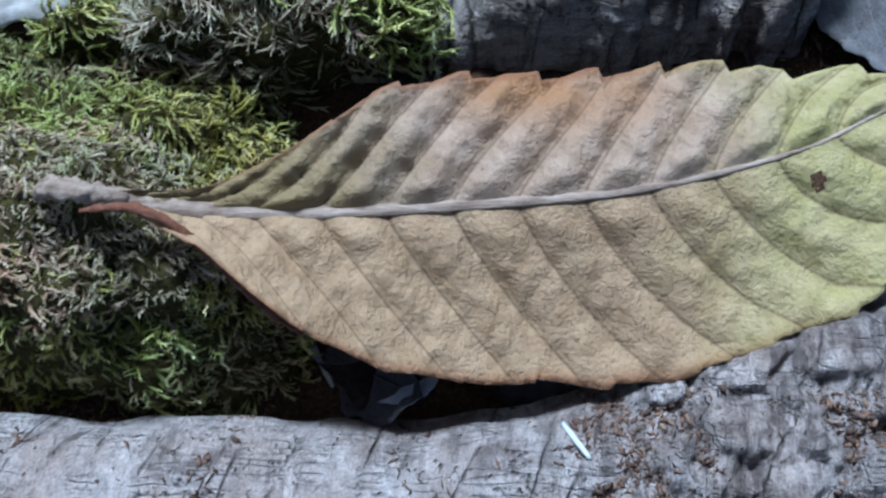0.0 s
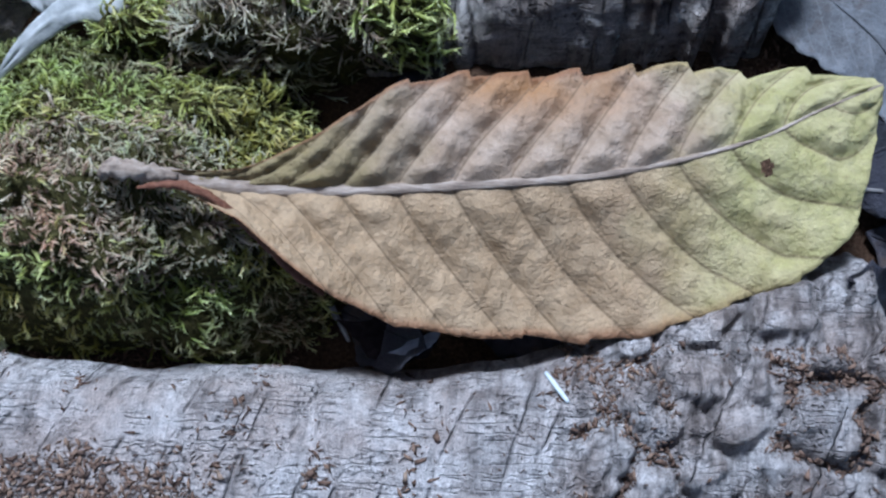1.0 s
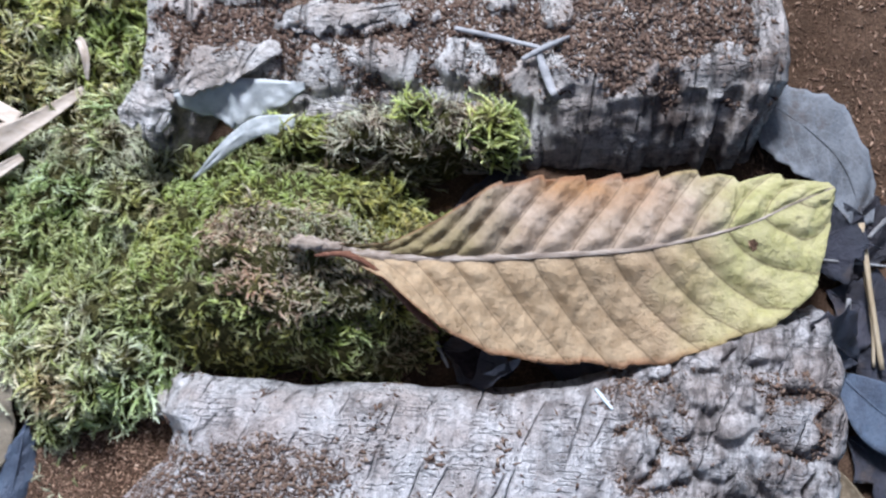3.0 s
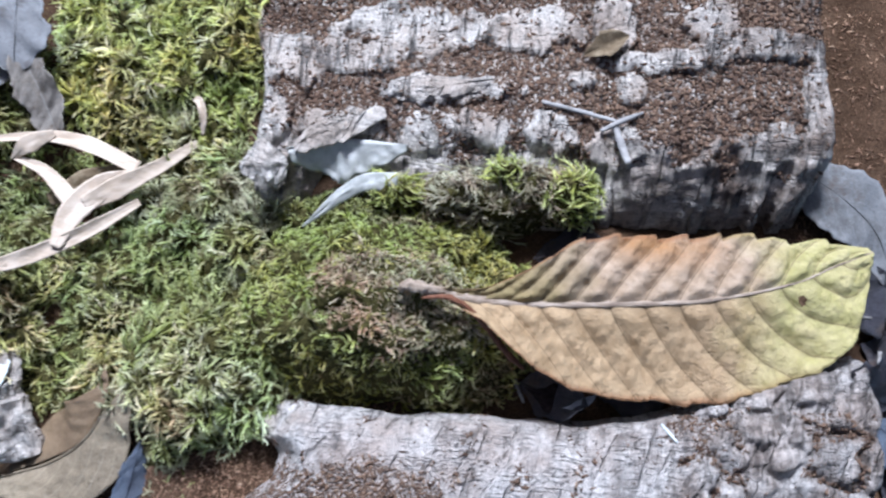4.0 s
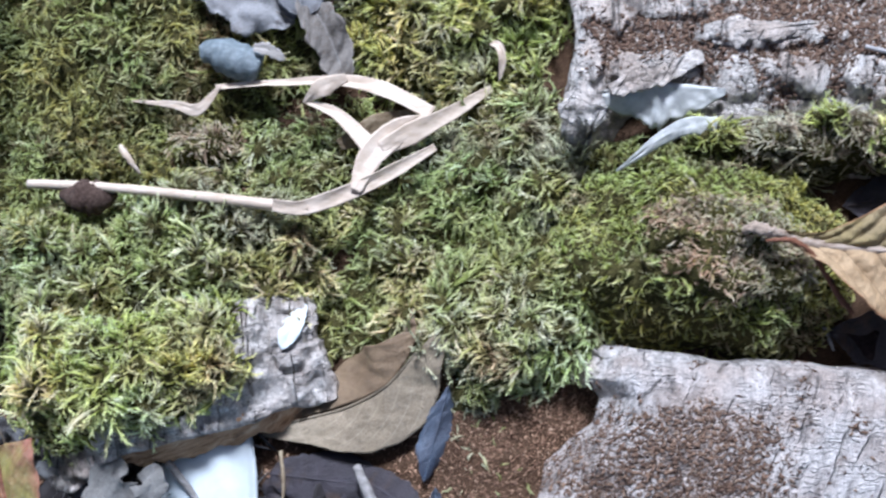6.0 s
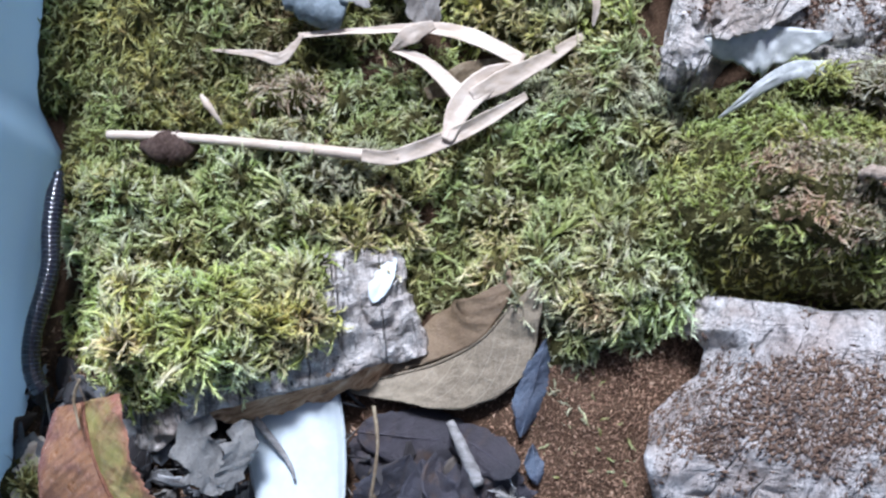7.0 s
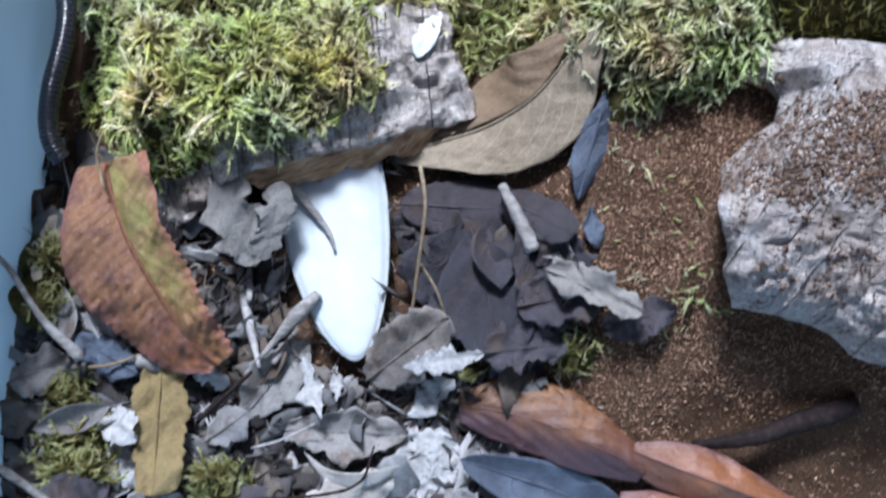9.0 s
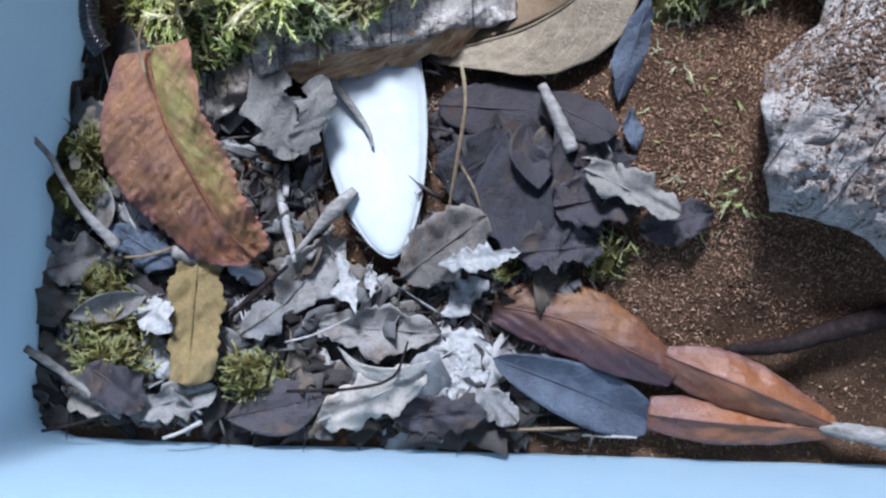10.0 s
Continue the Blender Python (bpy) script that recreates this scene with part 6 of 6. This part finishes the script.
def fragments():
    """Many small torn, curled leaf scraps between the larger leaves."""
    r = np.random.default_rng(21)
    verts, faces = [], []
    for _ in range(2000):
        x, y = r.uniform(-0.498, -0.215), r.uniform(-0.270, -0.075)
        if y < -0.2695 + 0.0346 * (x + 0.503):
            continue
        if x > -0.27 and r.random() < step(-0.27, -0.22, x) + 0.25:
            continue
        if -0.19 < y < -0.06 and abs(x + 0.344) < 0.030:
            continue
        if y > -0.150 and r.random() < ((0.97 if y > -0.115 else 0.75) if x > -0.32 else 0.65):
            continue
        z = lie(x, y) + r.uniform(0.001, 0.012)
        a, tilt, spin = r.uniform(0, 6.28), r.normal(0, 0.35), r.normal(0, 0.3)
        n, size = int(r.integers(11, 17)), r.lognormal(0, 0.5) * 0.0048
        turn = Matrix.Translation((x, y, z)) @ Euler((tilt, spin, a)).to_matrix().to_4x4()
        k = len(verts)
        bend, long = r.normal(0, 0.35), r.uniform(1.0, 2.0)

        def bent(px, py):
            return Vector((size * long * px, size * 0.8 * py, size * (bend * px * px - 0.5 * bend * py * py)))

        edge = [(math.cos(6.283 * q / n) * r.uniform(0.6, 1.25), math.sin(6.283 * q / n) * r.uniform(0.5, 1.25)) for q in range(n)]
        ring, mid = [bent(*e) for e in edge], [bent(0.5 * e[0], 0.5 * e[1]) for e in edge]
        verts += [turn @ v for v in ring] + [turn @ v for v in mid] + [turn @ bent(0, 0)] + [turn @ (v - Vector((0, 0, 0.0004))) for v in ring]
        for q in range(n):
            w = (q + 1) % n
            faces += [(k + q, k + w, k + n + w, k + n + q), (k + n + q, k + n + w, k + 2 * n), (k + q, k + 2 * n + 1 + q, k + 2 * n + 1 + w, k + w)]
        faces.append(tuple(reversed(range(k + 2 * n + 1, k + 3 * n + 1))))
    data = carry((np.array(verts), faces))
    single("leaf_scraps", data, FRAGMENTS, "grey and brown torn leaf scraps covering the tub floor", "leaf litter", kind="stuff", base=(0, 0, 0))


fragments()
for label, points, l, r, m, lift, extra in litter:
    shape = dict(fold=(rng.uniform(-14, 26), rng.uniform(-14, 26)), curl=(rng.uniform(-0.004, 0.004), rng.uniform(-0.004, 0.004)))
    shape.update(extra)
    leaf(label, points, l, r, m, lift + 0.003, rows=34, cols=6, **shape)


def lobed_leaf():
    ob = thing("fallen_leaf", (-0.388, -0.12, 0.030), "grey two-lobed dry leaf hanging under bark", "leaf")
    part("west_lobe", blade([(-0.390, -0.096, 0.040), (-0.396, -0.108, 0.038), (-0.390, -0.124, 0.034), (-0.384, -0.136, 0.028)], 0.010, 0.012, (0.45, 0.4), 40, 8, ragged=0.5, lobes=0.6, wave=(0.003, 3), crumple=0.003), SILVER_LEAF, ob)
    part("east_lobe", blade([(-0.372, -0.098, 0.042), (-0.374, -0.114, 0.039), (-0.382, -0.134, 0.031)], 0.008, 0.009, (0.55, 0.4), 40, 8, ragged=0.5, lobes=0.5, wave=(0.003, 3), crumple=0.003), SILVER_LEAF, ob)


lobed_leaf()

# amber leaf, rolled into two ridges
leaf("amber and purple leaf, arched and ridged", None, 0, 0, AMBER_LEAF, z=[(-0.2850, -0.1975, 0.018), (-0.2515, -0.2020, 0.026), (-0.2215, -0.2135, 0.028), (-0.1960, -0.2240, 0.022)], rows=70, cols=12, fold=([-4, -10, -16, -18], [-10, -18, -24, -24]), curl=(-0.003, 0.001), crumple=0.0012, ragged=0.05, veins=(5, 0.5, 0.0016), net=0.0003, widths=([0.006, 0.0155, 0.0185, 0.0190, 0.0165, 0.012, 0.006], [0.008, 0.014, 0.017, 0.017, 0.016, 0.013, 0.008]))
leaf("rust and purple curled leaf end", None, 0, 0, PINK_LEAF, z=[(-0.2030, -0.2150, 0.024), (-0.1706, -0.2255, 0.032), (-0.1433, -0.2345, 0.029), (-0.1180, -0.2435, 0.020)], rows=60, cols=10, fold=(-26, -36), curl=(-0.002, -0.003), crumple=0.002, ragged=0.06, veins=(6, 0.6, 0.0010), net=0.0003, widths=([0.005, 0.0125, 0.0150, 0.0140, 0.011, 0.008, 0.004], [0.012, 0.0160, 0.0160, 0.0140, 0.012, 0.009, 0.004]))
stick("grey leaf stalk end by the tub wall", None, [0.003, 0.0045, 0.005, 0.003], TWIG, z=[(-0.126, -0.244, 0.018), (-0.112, -0.2455, 0.020), (-0.098, -0.247, 0.020), (-0.080, -0.250, 0.018)])
leaf("orange-brown rolled leaf half by the tub wall", None, 0, 0, PINK_LEAF, z=[(-0.2080, -0.2440, 0.018), (-0.1800, -0.2450, 0.025), (-0.1500, -0.2455, 0.022), (-0.1150, -0.2455, 0.017)], rows=50, cols=9, fold=(-32, -30), curl=(-0.003, -0.002), crumple=0.002, net=0.0003, widths=([0.0095, 0.0125, 0.0132, 0.0125, 0.0110, 0.008, 0.004], [0.0090, 0.0122, 0.0130, 0.0125, 0.0110, 0.008, 0.004]))


def rosette():
    m, rows, cols = (-0.298, -0.229), 22, 72
    z0 = height(*m) + 0.004
    top = np.zeros((rows, cols, 3))
    for k in range(rows):
        for q in range(cols):
            w = 2 * math.pi * q / (cols - 1)
            s = k / (rows - 1)
            r = 0.019 * s * (1 + 0.22 * s * fuzz(math.cos(w) * 3, math.sin(w) * 3, 4.0, 1.0, 4))
            x, y = m[0] + r * math.cos(w), m[1] + r * math.sin(w)
            top[k, q] = (x, y, z0 + 0.002 * (1 - s) + 0.0022 * abs(fuzz(x, y, 3, 190, 3)) + 0.004 * s * fuzz(x, y, 1, 140, 2))
    under = top.copy()
    under[:, :, 2] -= 0.0012
    single("lichen", sheet(top, under), LICHEN, "white ruffled lichen rosette in the litter", "lichen")


rosette()
for label, points, l, r in (("white frilled lichen flake", [(-0.360, -0.178), (-0.349, -0.206)], 0.006, 0.007), ("small white lichen flake in litter", [(-0.345, -0.182), (-0.343, -0.198)], 0.003, 0.003),
                            ("pale ruffled lichen strip", [(-0.313, -0.180), (-0.276, -0.172)], 0.006, 0.006), ("white lichen flake in the litter", [(-0.310, -0.205), (-0.288, -0.186)], 0.006, 0.006)):
    leaf(label, points, l, r, LICHEN, 0.007, name="lichen", category="lichen", rows=30, cols=6, lobes=0.9, ragged=0.6, wave=(0.004, 7))
leaf("pale crescent of curled leaf", [(-0.357, -0.222), (-0.345, -0.231), (-0.328, -0.232), (-0.312, -0.224)], 0.004, 0.004, PALE_LEAF, 0.007, rows=34, cols=5, fold=(30, -30))

# twigs and stems
stick("white peeled twig in the litter", [(-0.394, -0.138), (-0.388, -0.160), (-0.380, -0.184)], [0.0022, 0.0024, 0.0012], TWIG_PALE, 0.004)
stick("short white peeled twig in the litter", [(-0.389, -0.138), (-0.387, -0.153)], [0.0016, 0.0018, 0.0014], TWIG_PALE, 0.006)
stick("grey twig with a thick end", [(-0.380, -0.180), (-0.366, -0.162), (-0.354, -0.148)], [0.0012, 0.0018, 0.0042, 0.0024], TWIG, 0.006)
stick("grey twig in the litter", [(-0.374, -0.182), (-0.364, -0.166)], [0.0014, 0.0018, 0.0014], TWIG, 0.005)
stick("dark twig across the litter", [(-0.410, -0.212), (-0.383, -0.186)], [0.0012, 0.0014, 0.001], TWIG_DARK, 0.006)
stick("grey forked twig leaning on the tub wall", None, [0.0012, 0.0014, 0.0018, 0.0032], TWIG, z=[(-0.508, -0.130, 0.045), (-0.494, -0.142, 0.040), (-0.479, -0.165, 0.034), (-0.462, -0.183, 0.026)])
leaf("grey bud scale on a twig", [(-0.474, -0.150), (-0.470, -0.176)], 0.006, 0.006, GREY_LEAF, 0.008, rows=24, cols=5, fold=(20, 20))
stick("thin red-brown stem in the litter", [(-0.467, -0.188), (-0.450, -0.186), (-0.433, -0.179)], [0.0007, 0.0008, 0.0006], TWIG_TAN, 0.006)
stick("dark thin twig against the tub wall", None, [0.0008, 0.001, 0.0007], TWIG_DARK, z=[(-0.491, -0.2705, 0.026), (-0.478, -0.267, 0.028), (-0.464, -0.262, 0.026)])
stick("pale short twig against the tub wall", None, [0.0008, 0.001, 0.0012], TWIG_PALE, z=[(-0.434, -0.2695, 0.030), (-0.427, -0.2665, 0.032), (-0.417, -0.261, 0.028)])
stick("dark twig in the tub corner", None, [0.0022, 0.002, 0.0012], TWIG, z=[(-0.499, -0.232, 0.034), (-0.485, -0.240, 0.032), (-0.455, -0.262, 0.026)])
stick("dark twig in the tub corner", None, [0.001, 0.0014, 0.001], TWIG_DARK, z=[(-0.498, -0.236, 0.030), (-0.485, -0.243, 0.028), (-0.472, -0.249, 0.026)])
stick("thin tan leaf stem standing in litter", None, [0.0010, 0.0009, 0.0007], TWIG_TAN, z=[(-0.309, -0.088, 0.044), (-0.306, -0.107, 0.047), (-0.308, -0.135, 0.040), (-0.310, -0.158, 0.030)])
stick("thin tan curved stem in the litter", None, [0.0007, 0.0006, 0.0005], TWIG_TAN, z=[(-0.307, -0.132, 0.034), (-0.298, -0.146, 0.036), (-0.292, -0.164, 0.026)])
stick("dark flat stem lying on the cuttlebone", None, [0.0022, 0.0018, 0.0007], TWIG, z=[(-0.369, -0.098, 0.0265), (-0.357, -0.111, 0.0262), (-0.350, -0.120, 0.0255), (-0.347, -0.128, 0.0250)], flat=0.6)
stick("thin grey twig in the litter", [(-0.432, -0.246), (-0.418, -0.258)], [0.001, 0.0012, 0.0008], TWIG, 0.008)
stick("pale grass fibre across the litter", [(-0.382, -0.222), (-0.368, -0.217), (-0.352, -0.208)], [0.0006, 0.0006, 0.0004], TWIG_PALE, 0.009)
stick("thin dark curved stem in the litter", [(-0.378, -0.243), (-0.350, -0.240), (-0.330, -0.233), (-0.324, -0.216)], [0.0008, 0.0008, 0.0007, 0.0005], TWIG_DARK, 0.009)
stick("rolled pale bark sliver lying in litter", None, [0.0022, 0.0034, 0.0036], TWIG, z=[(-0.271, -0.094, 0.034), (-0.263, -0.109, 0.038), (-0.255, -0.124, 0.038)])
stick("tightly rolled grey leaf in the litter", [(-0.437, -0.183), (-0.416, -0.189)], [0.003, 0.004, 0.003], TWIG, 0.008)
# A plain tube models this dark rolled leaf.
stick("dark purple-brown rolled leaf under the bark edge", None, [0.002, 0.004, 0.005, 0.006], TWIG_DARK, z=[(-0.175, -0.211, 0.022), (-0.15, -0.207, 0.026), (-0.125, -0.198, 0.026), (-0.10, -0.188, 0.03)])
stick("red-brown straw by the tub wall", [(-0.275, -0.256), (-0.240, -0.253)], [0.0007, 0.0008, 0.0006], TWIG_TAN, 0.004)
stick("pale straw by the tub wall", [(-0.245, -0.257), (-0.212, -0.256)], [0.0007, 0.0008, 0.0006], TWIG_PALE, 0.004)
stick("thin pale root on bark crumbs", None, [0.0008, 0.0008, 0.0006], TWIG_TAN, z=[(-0.449, -0.082, 0.06), (-0.452, -0.092, 0.056), (-0.448, -0.106, 0.056)])
stick("pale bud on a thin stem", None, [0.0008, 0.0016, 0.0022, 0.001], HUSK, z=[(-0.398, 0.053, 0.016), (-0.402, 0.058, 0.019), (-0.407, 0.064, 0.019), (-0.410, 0.068, 0.016)])


# ---- millipede ----
MILLI = curve([(-0.4790, 0.0245, 0.020), (-0.4800, 0.012, 0.020), (-0.4808, -0.008, 0.020), (-0.4796, -0.024, 0.020), (-0.4812, -0.039, 0.020), (-0.4848, -0.057, 0.020), (-0.4856, -0.074, 0.019), (-0.4815, -0.087, 0.018), (-0.4735, -0.0935, 0.014), (-0.462, -0.096, 0.006), (-0.448, -0.097, 0.000)], 400)
RINGS, GAP, CRAWL = 46, 0.00245, 0.004


def ring_mesh(radius):
    """One body ring: a short barrel with a raised hind rim, its axis along x."""
    prof = [(-0.0016, 0.86), (-0.0011, 0.97), (-0.0001, 0.985), (0.0007, 1.0), (0.0012, 1.03), (0.0015, 0.99), (0.0017, 0.88)]
    sides = 20
    v = [(x, radius * r * math.cos(2 * math.pi * q / sides), radius * r * math.sin(2 * math.pi * q / sides)) for x, r in prof for q in range(sides)]
    f = [(k * sides + q, (k + 1) * sides + q, (k + 1) * sides + (q + 1) % sides, k * sides + (q + 1) % sides) for k in range(len(prof) - 1) for q in range(sides)]
    f += [tuple(range(sides)), tuple(reversed(range((len(prof) - 1) * sides, len(prof) * sides)))]
    me = mesh_of("ring", np.array(v), f, BLACK)
    me.materials.append(RING_SHINE)
    # The hind rim takes the painted highlight colour.
    for k, p in enumerate(me.polygons):
        if 4 * sides <= k < 6 * sides:
            p.material_index = 1
    return me


def millipede_pose(run):
    """Pose in the animal's own space at a distance along its way."""
    total = float(np.linalg.norm(np.diff(MILLI, axis=0), axis=1).sum())
    k = min(398.0, max(0.0, run / total * 399))
    i = int(k)
    p = MILLI[i] + (MILLI[i + 1] - MILLI[i]) * (k - i)
    d = Vector(MILLI[min(399, i + 6)] - MILLI[max(0, i - 6)])
    return Matrix.Translation(Vector(p) - milli_base) @ d.to_track_quat("X", "Z").to_matrix().to_4x4()


milli_base = Vector((-0.481, -0.03, 0.008))
millipede = thing("millipede", milli_base, "glossy black giant millipede stretched along the tub wall", "millipede")
milli_rings = []
meshes = {}
for k in range(RINGS):
    radius = 0.0049 * min(1.0, 0.55 + 0.13 * k) if k < 4 else 0.0049
    key = round(radius, 5)
    if key not in meshes:
        meshes[key] = ring_mesh(radius)
    ob = new("ring", meshes[key])
    ob.parent = millipede
    milli_rings.append((ob, 0.002 + k * GAP))
v = [(-0.0028 * math.cos(a), 0.0029 * math.sin(a) * math.cos(b), 0.0029 * math.sin(a) * math.sin(b)) for a in np.linspace(0.05, math.pi / 2, 6) for b in np.linspace(0, 2 * math.pi, 15)[:-1]]
f = [(k * 14 + q, k * 14 + (q + 1) % 14, (k + 1) * 14 + (q + 1) % 14, (k + 1) * 14 + q) for k in range(5) for q in range(14)]
tail = new("tail_cap", mesh_of("tail_cap", np.array(v), f, BLACK))
tail.parent = millipede
milli_rings.append((tail, 0.0008))


def motions():
    for ob, at in milli_rings:
        walk(ob, [(t, millipede_pose(at + CRAWL * t / 10)) for t in (0.0, 2.5, 5.0, 7.5, 10.0)])


motions()
